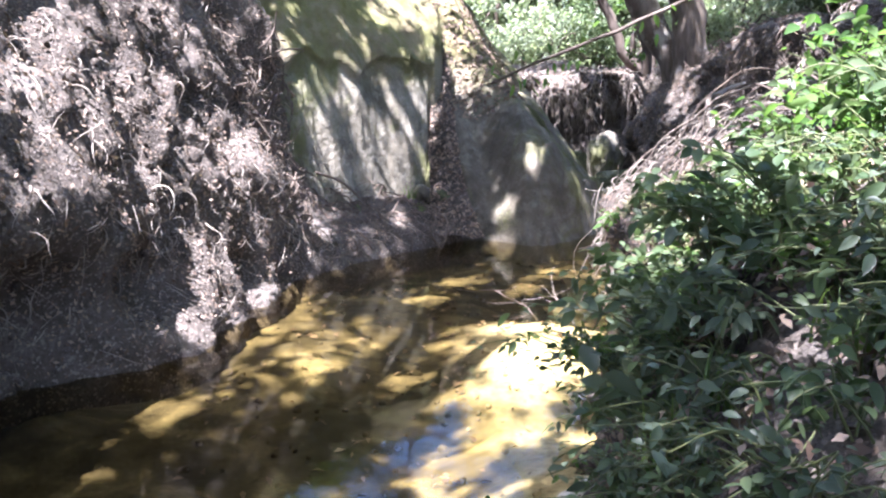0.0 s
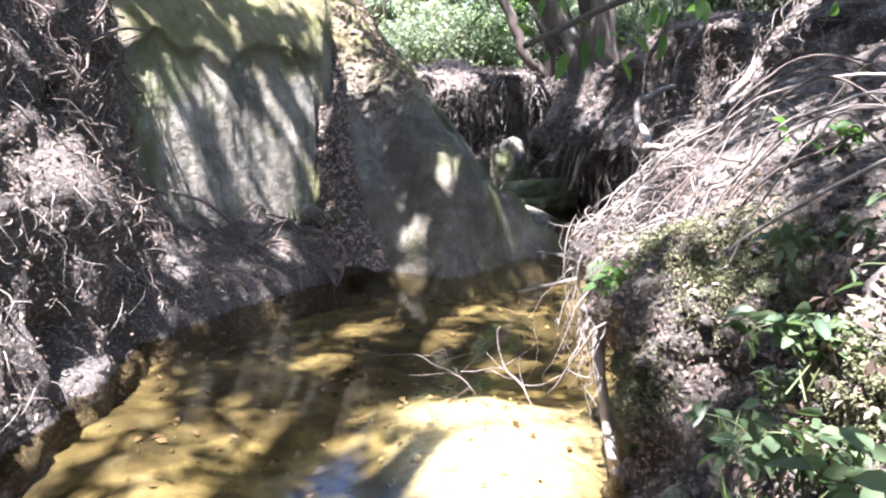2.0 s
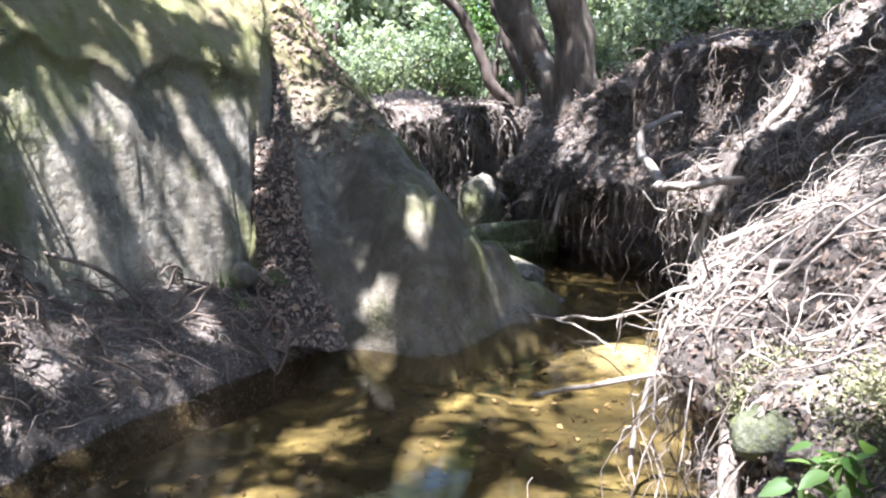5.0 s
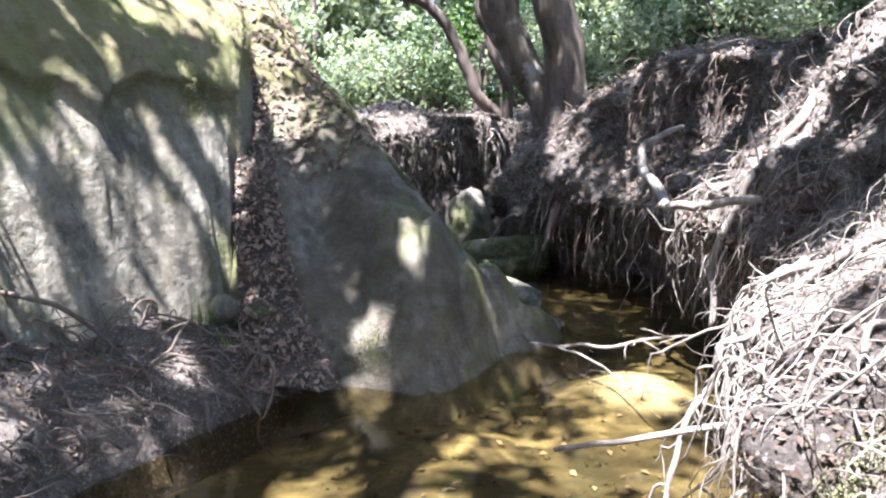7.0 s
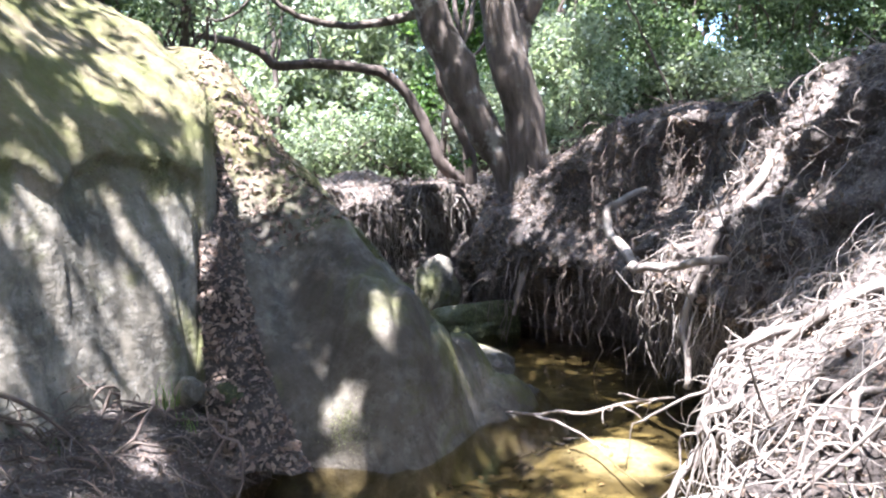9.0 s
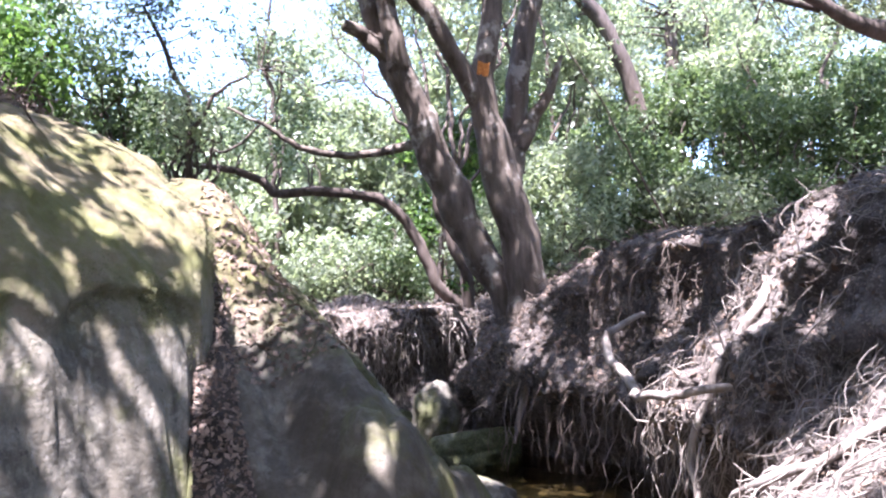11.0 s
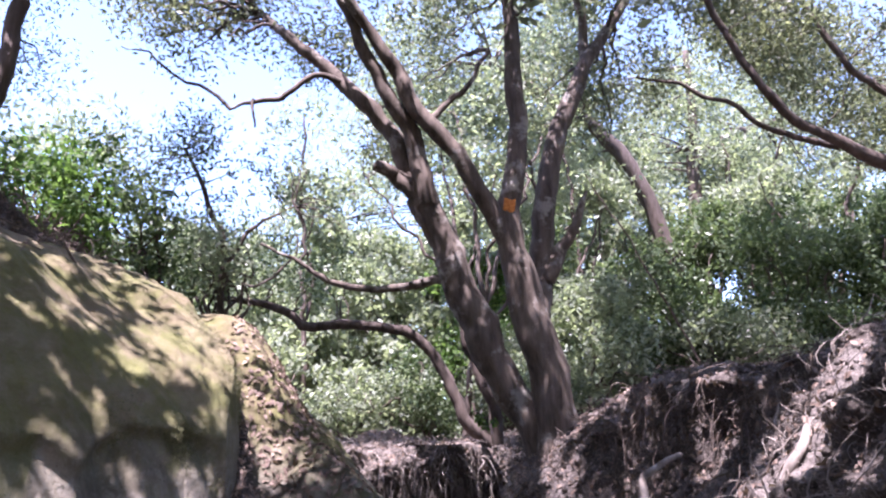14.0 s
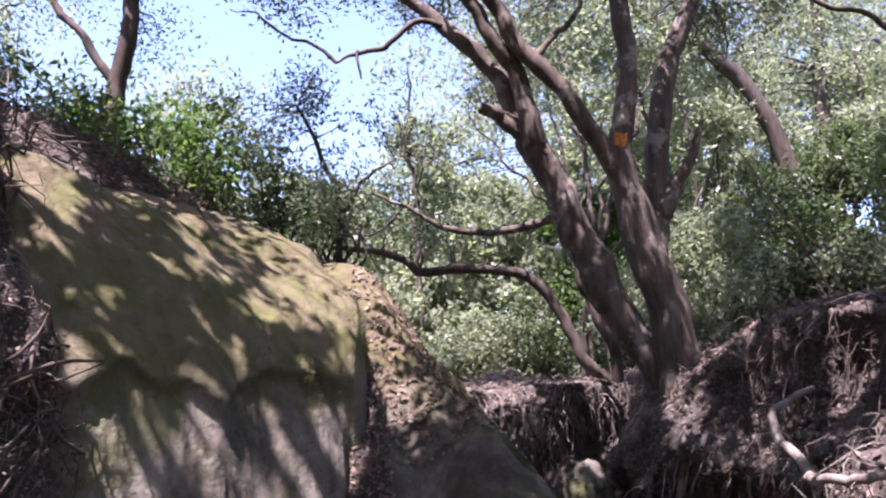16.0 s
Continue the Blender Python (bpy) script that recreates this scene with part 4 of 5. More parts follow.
# the bush at y 14.2 is brightened by the paled leaf colour
for j, (x, y, z, m) in enumerate([(-2.3, 12, 4.5, LEAF_BRIGHT), (-1.6, 13.2, 4.3, LEAF_MID), (-3.6, 12.5, 5.0, LEAF_MID), (-0.9, 14.2, 4.3, LEAF_HAZE_LIT), (-2.8, 10.8, 4.0, LEAF_BRIGHT), (-4.6, 11, 5.2, LEAF_MID)]):
    shrub("leafy bush on the slope above the rock", [(x + RNG.normal() * 0.35, y + RNG.normal() * 0.35, z + RNG.uniform(-0.5, 0.5), RNG.uniform(0.2, 0.45)) for _ in range(11)], 2300, 0.095, m, (x, y, z - 1.3))

# far woods closing the view; their haze is only the paler leaf colour
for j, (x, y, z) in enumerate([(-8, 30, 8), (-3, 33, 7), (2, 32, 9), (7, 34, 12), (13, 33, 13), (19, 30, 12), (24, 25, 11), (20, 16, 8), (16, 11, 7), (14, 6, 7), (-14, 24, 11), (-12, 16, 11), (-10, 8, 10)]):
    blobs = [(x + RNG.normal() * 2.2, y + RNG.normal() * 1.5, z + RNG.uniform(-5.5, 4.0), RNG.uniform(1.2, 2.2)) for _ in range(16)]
    tree("tall oak beyond the creek, leaf colour paled for haze", [([(x, y, z - 7), (x + 0.2, y, z - 2), (x - 0.2, y, z + 2)], [0.3, 0.22, 0.1])], blobs, 11000, 0.26, LEAF_HAZE_LIT, BARK_DARK, 7, 0.03, spread=0.4, per=30)

# trees out of view, added to cut the sky light from behind the camera
for j, (x, y, z) in enumerate([(-3, -7, 7), (2, -8, 7), (6, -5, 7.5), (-6, -2, 8), (9, 1, 8)]):
    blobs = [(x + RNG.normal() * 2.0, y + RNG.normal() * 1.6, z + RNG.uniform(-4.5, 3.0), RNG.uniform(1.2, 2.0)) for _ in range(16)]
    tree("added unseen oak blocking sky light from downstream", [([(x, y, 1.0), (x + 0.2, y, z - 2), (x - 0.2, y, z + 2)], [0.3, 0.22, 0.1])], blobs, 15000, 0.24, LEAF_OAK, BARK_DARK, 7, 0.03)

for j in range(14):
    x, y = RNG.uniform(0.0, 12.0), RNG.uniform(16.5, 19.5)
    d = RNG.normal(size=2) * 0.9
    tree("thin dark sapling standing in the thicket", [([(x, y, 2.0), (x + 0.3 * d[0], y, 4.2), (x + d[0], y + 0.3 * d[1], 6.6), (x + 1.8 * d[0], y + d[1], 8.8)], [0.07, 0.05, 0.04, 0.02]),
         ([(x + 0.3 * d[0], y, 4.2), (x - 0.6 * d[0], y, 5.6), (x - 1.4 * d[0], y, 7.0)], [0.035, 0.03, 0.012])],
         [(x + 1.8 * d[0], y + d[1], 8.6, 0.7), (x - 1.3 * d[0], y, 7.0, 0.6), (x + 0.9 * d[0], y, 7.2, 0.5)], 1300, 0.14, LEAF_HAZE_LIT, BARK_DARK, 7, 0.012, "sapling", wander=0.12)

# ---- roots ----
def normals(p):
    u = np.gradient(p, axis=0)
    v = np.gradient(p, axis=1)
    n = np.cross(u, v)
    return n / (np.linalg.norm(n, axis=-1, keepdims=True) + 1e-9)


def spots(p, n, ok, flip=1):
    """n places on a sheet where ok(x, y, z) holds, with the way out of it, spread by area."""
    q = 0.25 * (p[:-1, :-1] + p[1:, :-1] + p[:-1, 1:] + p[1:, 1:])
    area = np.linalg.norm(np.cross(p[1:, :-1] - p[:-1, :-1], p[:-1, 1:] - p[:-1, :-1]), axis=-1)
    w = area * ok(q[..., 0], q[..., 1], q[..., 2])
    i = RNG.choice(w.size, n, p=(w / w.sum()).ravel())
    nn = flip * normals(p)[:-1, :-1].reshape(-1, 3)[i]
    c = q.reshape(-1, 3)[i] + RNG.uniform(-0.5, 0.5, (n, 1)) * (p[1:, :-1] - p[:-1, :-1]).reshape(-1, 3)[i] + RNG.uniform(-0.5, 0.5, (n, 1)) * (p[:-1, 1:] - p[:-1, :-1]).reshape(-1, 3)[i]
    return c, nn


def hang(soup, a, out, length, r, seed, pull=1.0, wander=0.06, sides=4, n=9):
    """A root that leaves the earth along out and then hangs."""
    t = np.linspace(0, 1, n)[:, None]
    p = a + out * length * 0.55 * t * (1 - 0.6 * t) + np.array([0, 0, -1.0]) * length * pull * t ** 1.6
    p = p + 1.9 * wander * t ** 0.7 * np.stack([fbm(p * 1.0 + seed * 1.7 + 5.1 * k, 5.0, 2) for k in range(3)], 1)
    soup.tube(p, [r, r * 0.75, r * 0.3], sides)


def creep(soup, p0, n0, length, r, seed, down=0.6, sides=4):
    """A root that lies on the earth, running mostly downhill."""
    side = np.cross(n0, np.array([0, 0, 1.0]))
    side /= np.linalg.norm(side) + 1e-9
    fall = np.cross(side, n0)
    fall *= -np.sign(fall[2] + 1e-9)
    d = fall * down + side * RNG.normal() * 0.8
    d /= np.linalg.norm(d) + 1e-9
    t = np.linspace(-0.5, 0.5, 9)[:, None]
    p = p0 + d * length * t + n0 * (r + 0.035 * (1 - (2 * t) ** 2) - 0.01)
    p = p + 0.30 * length * np.stack([fbm(p + seed * 2.3 + 4.1 * k, 4.0, 2) for k in range(3)], 1)
    soup.tube(p, [r * 0.5, r, r * 0.8, r * 0.25], sides)


def fringe(name, label, sheet_p, flip, n, ok, length, r, mat, pull=1.0, category="roots"):
    s = Soup()
    c, nn = spots(sheet_p, n, ok, flip)
    for j in range(n):
        hang(s, c[j], nn[j] + RNG.normal(size=3) * 0.5, RNG.uniform(*length), r[0] + (r[1] - r[0]) * RNG.random() ** 2.2, j, pull)
    return tagged(s.mesh(name, mat), label, category, kind="stuff")


def mat_of_roots(name, label, sheet_p, flip, n, ok, length, r, mat, down=0.6):
    s = Soup()
    c, nn = spots(sheet_p, n, ok, flip)
    for j in range(n):
        creep(s, c[j], nn[j], RNG.uniform(*length), r[0] + (r[1] - r[0]) * RNG.random() ** 2.2, j, down)
    return tagged(s.mesh(name, mat), label, "roots", kind="stuff")


FR = -1   # turns the right bank's normals to the creek
FL = 1
FB = 1


def one_root(label, pts, radii, mat, wander=0.03, sides=8, side_roots=0, name="exposed_root"):
    """A thick root with its own side roots as parts."""
    t = thing(name, label, "root", "exposed roots")
    line = bent(pts, 40, wander, len(pts))
    s = Soup()
    s.tube(line, radii, sides, 0.18)
    s.mesh("main_root", mat, t)
    for j in range(side_roots):
        k = RNG.integers(4, 36)
        s = Soup()
        hang(s, line[k], RNG.normal(size=3) * np.array([1, 1, 0.3]), RNG.uniform(0.12, 0.42), 0.002 + 0.006 * RNG.random() ** 2, j + k, 1.0, 0.08, 5, 12)
        s.mesh("side_root", mat, t)
    return t


one_root("pale forked root sticking out of the undercut bank", [(3.25, 9.75, 1.62), (2.86, 9.62, 1.47), (2.79, 9.5, 1.22), (2.80, 9.1, 1.08), (2.70, 8.65, 1.03), (2.66, 8.25, 1.07), (2.95, 7.9, 1.15)], [0.022, 0.03, 0.034, 0.034, 0.032, 0.028, 0.022], ROOT, 0.05, side_roots=34)
one_root("thick pale root running down the near bank to the water", [(1.85, 5.8, 1.12), (1.55, 5.5, 0.98), (1.28, 5.22, 0.84), (1.18, 5.05, 0.62), (1.18, 4.95, 0.38), (1.22, 4.85, 0.05), (1.25, 4.8, -0.15)], [0.018, 0.026, 0.028, 0.026, 0.024, 0.026], ROOT, side_roots=16)
one_root("long pale root hanging from the bank lip to the water", [(1.85, 6.0, 1.05), (1.72, 6.2, 0.85), (1.66, 6.35, 0.55), (1.55, 6.4, 0.3), (1.5, 6.3, -0.05)], [0.016, 0.016, 0.014, 0.01], ROOT, 0.06, 7, 10)
one_root("branching grey root on the bank lip", [(2.1, 5.9, 1.2), (1.85, 6.05, 1.02), (1.80, 6.3, 0.90), (1.85, 6.6, 0.72)], [0.02, 0.018, 0.015, 0.007], ROOT, 0.05, 7, 12)
one_root("grey root along the spur of the bank", [(3.3, 8.15, 1.75), (3.2, 8.15, 1.55), (3.1, 8.15, 1.4), (2.95, 8.2, 1.15), (2.75, 8.3, 0.7), (2.72, 8.2, 0.3)], [0.04, 0.035, 0.03, 0.02], ROOT, 0.06, 7, 14)
one_root("dark root at the foot of the oak", [(3.4, 13.0, 1.3), (3.2, 12.5, 1.05), (2.95, 12.2, 0.7), (2.8, 12.0, 0.3)], [0.12, 0.08, 0.05, 0.02], ROOT_DARK, 0.04, 8, 8)

# single roots that leave the lip of the near bank and drop to the water
for j in range(14):
    y = 5.1 + 2.2 * (j + RNG.random()) / 14
    i = np.argmin(np.abs(BANK_R[:, 0, 1] - y))
    k = np.argmin(np.abs(BANK_R[i, :, 2] - RNG.uniform(0.85, 1.05)))
    q = BANK_R[i, k]
    far, fall = RNG.uniform(0.12, 0.3), RNG.uniform(0.3, 0.75)
    one_root("pale bare root hanging from the near bank lip", [q + (0.45, -0.05, 0.12), q + (0.15, 0, 0.05), q + (-0.05, 0.03, 0.02), q + (-0.7 * far, 0.1 * RNG.normal(), -0.35 * fall), q + (-far, 0.15 * RNG.normal(), -fall)],
             [0.007, 0.007, 0.006, 0.005, 0.002] if j % 4 else [0.010, 0.010, 0.009, 0.007, 0.003], ROOT, 0.16, 7, 8)

fringe("hanging_roots", "pale fine roots hanging from the near bank lip", BANK_R, FR, 300, lambda x, y, z: ((y > 4.7) & (y < 7.0) & (z > 0.6) & (z < 1.0)) * 1.0, (0.1, 0.5), (0.0012, 0.005), ROOT)
fringe("hanging_roots", "tangled roots hanging over the undercut", BANK_R, FR, 380, lambda x, y, z: ((y > 6.6) & (y < 9.6) & (z > 0.5) & (z < 1.3)) * 1.0, (0.15, 0.55), (0.0015, 0.007), ROOT)
fringe("hanging_roots", "thin dark roots hanging in the hollow bank", BANK_R, FR, 290, lambda x, y, z: ((y > 9.3) & (y < 13) & (((z > 0.6) & (z < 1.0)) | ((z > 1.8) & (z < 2.4)))) * (x < 4.2), (0.3, 1.0), (0.003, 0.011), ROOT_DARK)
fringe("root_mat", "pale matted roots along the back bank lip", BANK_B, FB, 1100, lambda x, y, z: ((x > -0.5) & (x < 3.6) & (z > 1.25) & (z < 2.1)) * 1.0, (0.15, 0.6), (0.004, 0.013), ROOT)
fringe("hanging_roots", "dark roots hanging in the back hollow", BANK_B, FB, 420, lambda x, y, z: ((x > 0.5) & (x < 3.6) & (z > 0.4) & (z < 1.5)) * 1.0, (0.15, 0.55), (0.004, 0.013), ROOT)
fringe("hanging_roots", "short dry rootlets hanging from the earth bank", BANK_L, FL, 700, lambda x, y, z: ((y > 1) & (y < 7.6) & (z > 0.15) & (z < 2.4)) * 1.0, (0.06, 0.25), (0.002, 0.006), ROOT)
mat_of_roots("root_mat", "sun-bleached root mat on the near bank top", BANK_R, FR, 700, lambda x, y, z: ((y > 4.8) & (y < 7.2) & (z > 0.7) & (z < 1.35)) * 1.0, (0.06, 0.4), (0.001, 0.005), ROOT, 0.7)
mat_of_roots("root_mat", "pale roots lying on the bank spur", BANK_R, FR, 420, lambda x, y, z: ((y > 7.0) & (y < 9.2) & (z > 0.8) & (z < 2.5)) * 1.0, (0.1, 0.6), (0.002, 0.007), ROOT, 0.7)
mat_of_roots("root_mat", "thin roots and twigs over the bank slope", BANK_R, FR, 500, lambda x, y, z: ((y > 9) & (y < 14) & (z > 0.9)) * (x < 7), (0.2, 0.7), (0.003, 0.009), ROOT_DARK, 0.7)
mat_of_roots("root_mat", "dry roots and straw on the earth bank", BANK_L, FL, 1300, lambda x, y, z: ((y > 0.5) & (y < 7.8) & (z > 0.1) & (z < 2.6)) * 1.0, (0.06, 0.3), (0.0015, 0.005), TWIG, 0.5)
mat_of_roots("root_mat", "dark roots and sticks where earth meets rock", BANK_L, FL, 420, lambda x, y, z: ((y > 6.6) & (y < 8.3) & (z > 0.05) & (z < 1.9)) * 1.0, (0.2, 0.6), (0.004, 0.012), ROOT_DARK, 0.6)
mat_of_roots("brush_pile", "dark dead branches strewn above the rock", BANK_L, FL, 420, lambda x, y, z: ((y > 6.8) & (y < 12) & (z > 2.75) & (z < 4.4)) * 1.0, (0.3, 1.1), (0.004, 0.014), ROOT_DARK, 0.5)

s = Soup()
c, nn = spots(BANK_B, 1300, lambda x, y, z: ((x > -1.0) & (z > 1.45)) * 1.0, FB)
for j in range(1300):
    hang(s, c[j], np.array([RNG.normal(), RNG.normal() - 0.4, 1.2 * RNG.random()]) * 0.9, RNG.uniform(0.2, 0.65), RNG.uniform(0.003, 0.008), j, 0.15)
tagged(s.mesh("dry_brush", TWIG), "pale dry brush and twigs on the back bank", "brush", kind="stuff")

# ---- leaf litter ----
def litter(label, sheet_p, flip, n, ok, size=0.05, mat=LITTER, name="leaf_litter", lift=0.012):
    c, nn = spots(sheet_p, n, ok, flip)
    s = Soup()
    a = RNG.normal(size=(n, 3))
    a -= nn * (a * nn).sum(1)[:, None] * 0.75
    a /= np.linalg.norm(a, axis=1)[:, None]
    b = np.cross(nn + RNG.normal(size=(n, 3)) * 0.35, a)
    b /= np.linalg.norm(b, axis=1)[:, None] + 1e-9
    h = np.cross(a, b)
    k = (size * RNG.uniform(0.5, 1.4, n))[:, None]
    c = c + nn * lift
    v = np.stack([c - a * k * 0.5, c + b * k * 0.24 + h * k * 0.14, c + a * k * 0.5, c - b * k * 0.24 + h * k * 0.14], 1)
    s.add(v, np.arange(4 * n).reshape(n, 4))
    return tagged(s.mesh(name, mat), label, "leaf litter", kind="stuff")


litter("dry brown leaves lying on the near bank", BANK_R, FR, 9000, lambda x, y, z: ((y > 0) & (y < 7.5) & (z > 0.25)) * (x < 4.5), 0.026)
litter("dry leaves strewn over the far bank slope", BANK_R, FR, 9000, lambda x, y, z: ((y > 7.5) & (y < 15) & (z > 0.7)) * (x < 8.0), 0.06)
litter("dry leaf crumbs on the steep earth bank", BANK_L, FL, 11000, lambda x, y, z: ((y > 0) & (y < 8.4) & (z > 0.0) & (z < 3.2)) * 1.0, 0.026)
litter("dead leaves on the slope above the rock", BANK_L, FL, 6000, lambda x, y, z: ((y > 6) & (y < 13) & (z > 2.6)) * 1.0, 0.06)
litter("brown dead leaves lying in the rock gully", GULLY, -1, 1000, lambda x, y, z: (z > 0.0) * 1.0, 0.05)
litter("dead leaves lying on the sloping rock lobe", R2, 1, 2400, lambda x, y, z: ((x > -0.4) & (x < 0.7) & (y > 9.2) & (y < 12.5)) * 1.0, 0.06)
litter("pale dead leaves and bits on the near bank face", BANK_R, FR, 5000, lambda x, y, z: ((y > 3.4) & (y < 5.6) & (z > 0.15) & (z < 1.2)) * 1.0, 0.022)
litter("dry leaves and bark bits on the steep bank", BANK_L, FL, 5000, lambda x, y, z: ((y > 2) & (y < 8) & (z > 0.1) & (z < 2.2)) * 1.0, 0.03)
litter("dead leaves on the back bank", BANK_B, FB, 2500, lambda x, y, z: (z > 1.4) * 1.0, 0.07)
litter("dry leaves caught in the undergrowth", BANK_R, FR, 2600, lambda x, y, z: ((y > 1.5) & (y < 3.8) & (z > 0.5) & (z < 1.6)) * 1.0, 0.028, lift=0.07)
BED_P = np.stack([bx, by, bz], -1)
litter("sodden leaves lying on the creek bed", BED_P, 1, 700, lambda x, y, z: ((y > 2) & (y < 9) & (x > -1) & (x < 2)) * 1.0, 0.05)

# crumbs of earth and small stones
def clods(label, sheet_p, flip, n, ok, r, mat):
    k = np.linspace(-1, 1, 3)
    quads, pts = [], {}
    def corner(p):
        return pts.setdefault(tuple(p), len(pts))
    for ax in range(3):
        for sgn in (-1, 1):
            for i in range(2):
                for j in range(2):
                    c = []
                    for a, b in ((i, j), (i + 1, j), (i + 1, j + 1), (i, j + 1)):
                        p = [0, 0, 0]
                        p[ax], p[(ax + 1) % 3], p[(ax + 2) % 3] = sgn, k[a], k[b]
                        c.append(corner(p))
                    quads.append(c if sgn > 0 else c[::-1])
    base = np.array(list(pts), float)
    base /= np.linalg.norm(base, axis=1)[:, None] ** 0.8
    q = np.array(quads)
    c, nn = spots(sheet_p, n, ok, flip)
    size = r[0] * (r[1] / r[0]) ** (RNG.random(n) ** 1.8)
    v = base[None] * RNG.uniform(0.65, 1.3, (n, 1, 3)) + RNG.normal(size=(n, len(base), 3)) * 0.13
    v = v * size[:, None, None] + (c + nn * size[:, None] * 0.3)[:, None]
    f = q[None] + (np.arange(n) * len(base))[:, None, None]
    return tagged(mesh_of("earth_crumbs", v, f.reshape(-1, 4), mat, shade=False), label, "earth crumbs", kind="stuff")


clods("dry crumbs of earth on the steep bank", BANK_L, FL, 2600, lambda x, y, z: ((y > 0.5) & (y < 8.2) & (z > 0) & (z < 2.8)) * 1.0, (0.004, 0.024), EARTH)
clods("crumbs of earth and stone on the near bank", BANK_R, FR, 4500, lambda x, y, z: ((y > 1.2) & (y < 9) & (z > 0)) * (x < 4), (0.005, 0.032), EARTH)
clods("crumbs of earth on the far bank", BANK_R, FR, 3000, lambda x, y, z: ((y > 9) & (y < 15) & (z > 0.3)) * (x < 7), (0.006, 0.035), EARTH)
clods("gravel and pebbles lying on the creek bed", BED_P, 1, 1500, lambda x, y, z: ((y > 1.5) & (y < 11) & (x > -1) & (x < 3)) * 1.0, (0.005, 0.022), BED)

# ---- moss and plants ----
def moss(label, sheet_p, flip, centres, n, parent=None):
    s = Soup()
    ok = lambda x, y, z: sum(np.exp(-((x - a) ** 2 + (y - b) ** 2 + (z - c) ** 2) / (r * r)) for a, b, c, r in centres) ** 2
    c, nn = spots(sheet_p, n, ok, flip)
    c = c + nn * RNG.uniform(0, 0.035, (n, 1)) * (1 + fbm(c, 9.0, 2))[:, None]
    s.leaves(c, 0.009, ratio=0.7)
    return tagged(s.mesh("moss", MOSS, parent), label, "" if parent else "moss", kind="stuff")


MOSS = leaf_material("moss", (0.06, 0.06, 0.028), (0.19, 0.185, 0.095), 0.1, 0.85)
moss("green-brown moss cushions on the near bank", BANK_R, FR, [(1.3, 4.6, 0.85, 0.16), (1.35, 4.25, 0.95, 0.2), (1.1, 3.9, 0.7, 0.15), (1.05, 4.3, 0.5, 0.14), (1.3, 5.0, 0.75, 0.12), (1.2, 3.3, 0.9, 0.15)], 26000)
moss("green moss on the rock brow and edge", R1, -1, [(-0.3, 9.6, 2.1, 0.2), (-0.45, 9.9, 2.4, 0.2), (-0.9, 8.7, 1.8, 0.18), (-0.5, 8.9, 1.75, 0.15), (-0.2, 9.0, 1.5, 0.12)], 12000, rock1)
moss("green moss on the rock ribs", R2, 1, [(0.9, 9.9, 1.2, 0.25), (0.7, 9.2, 0.9, 0.2), (1.1, 9.3, 0.7, 0.2), (0.6, 8.3, 0.2, 0.15), (1.15, 8.8, 0.25, 0.15), (0.5, 10.2, 1.7, 0.25)], 16000, rock2)


def leafy_plant(label, at, n_stems, height, leaf, mat, spread=0.4, per=11, name="wild_plant"):
    """Thin stems with leaves set along them."""
    t = thing(name, label, "plant", "plants on the bank")
    at = np.array(at, float)
    f = Soup()
    for j in range(n_stems):
        d = np.array([RNG.normal() * spread - 0.15, RNG.normal() * spread, 1.0])
        line = bent([at + RNG.normal(size=3) * 0.03 * np.array([1, 1, 0]), at + d * height * 0.6, at + d * height * RNG.uniform(0.7, 1.1) + np.array([-0.05, 0, -0.06])], 10, 0.03, j)
        s = Soup()
        s.tube(line, [0.0025, 0.001], 4)
        s.mesh("stem", STEM, t)
        i = RNG.integers(3, 10, per)
        f.blades(line[i] + RNG.normal(size=(per, 3)) * leaf * 0.3, leaf, 0.5, 0.15, 0.5)
    f.mesh("foliage", mat, t)
    return t


def bank_at(y, z):
    """The place on the open-side bank at that y and height."""
    i = np.argmin(np.abs(BANK_R[:, 0, 1] - y))
    j = np.argmin(np.abs(BANK_R[i, :, 2] - z))
    return BANK_R[i, j]


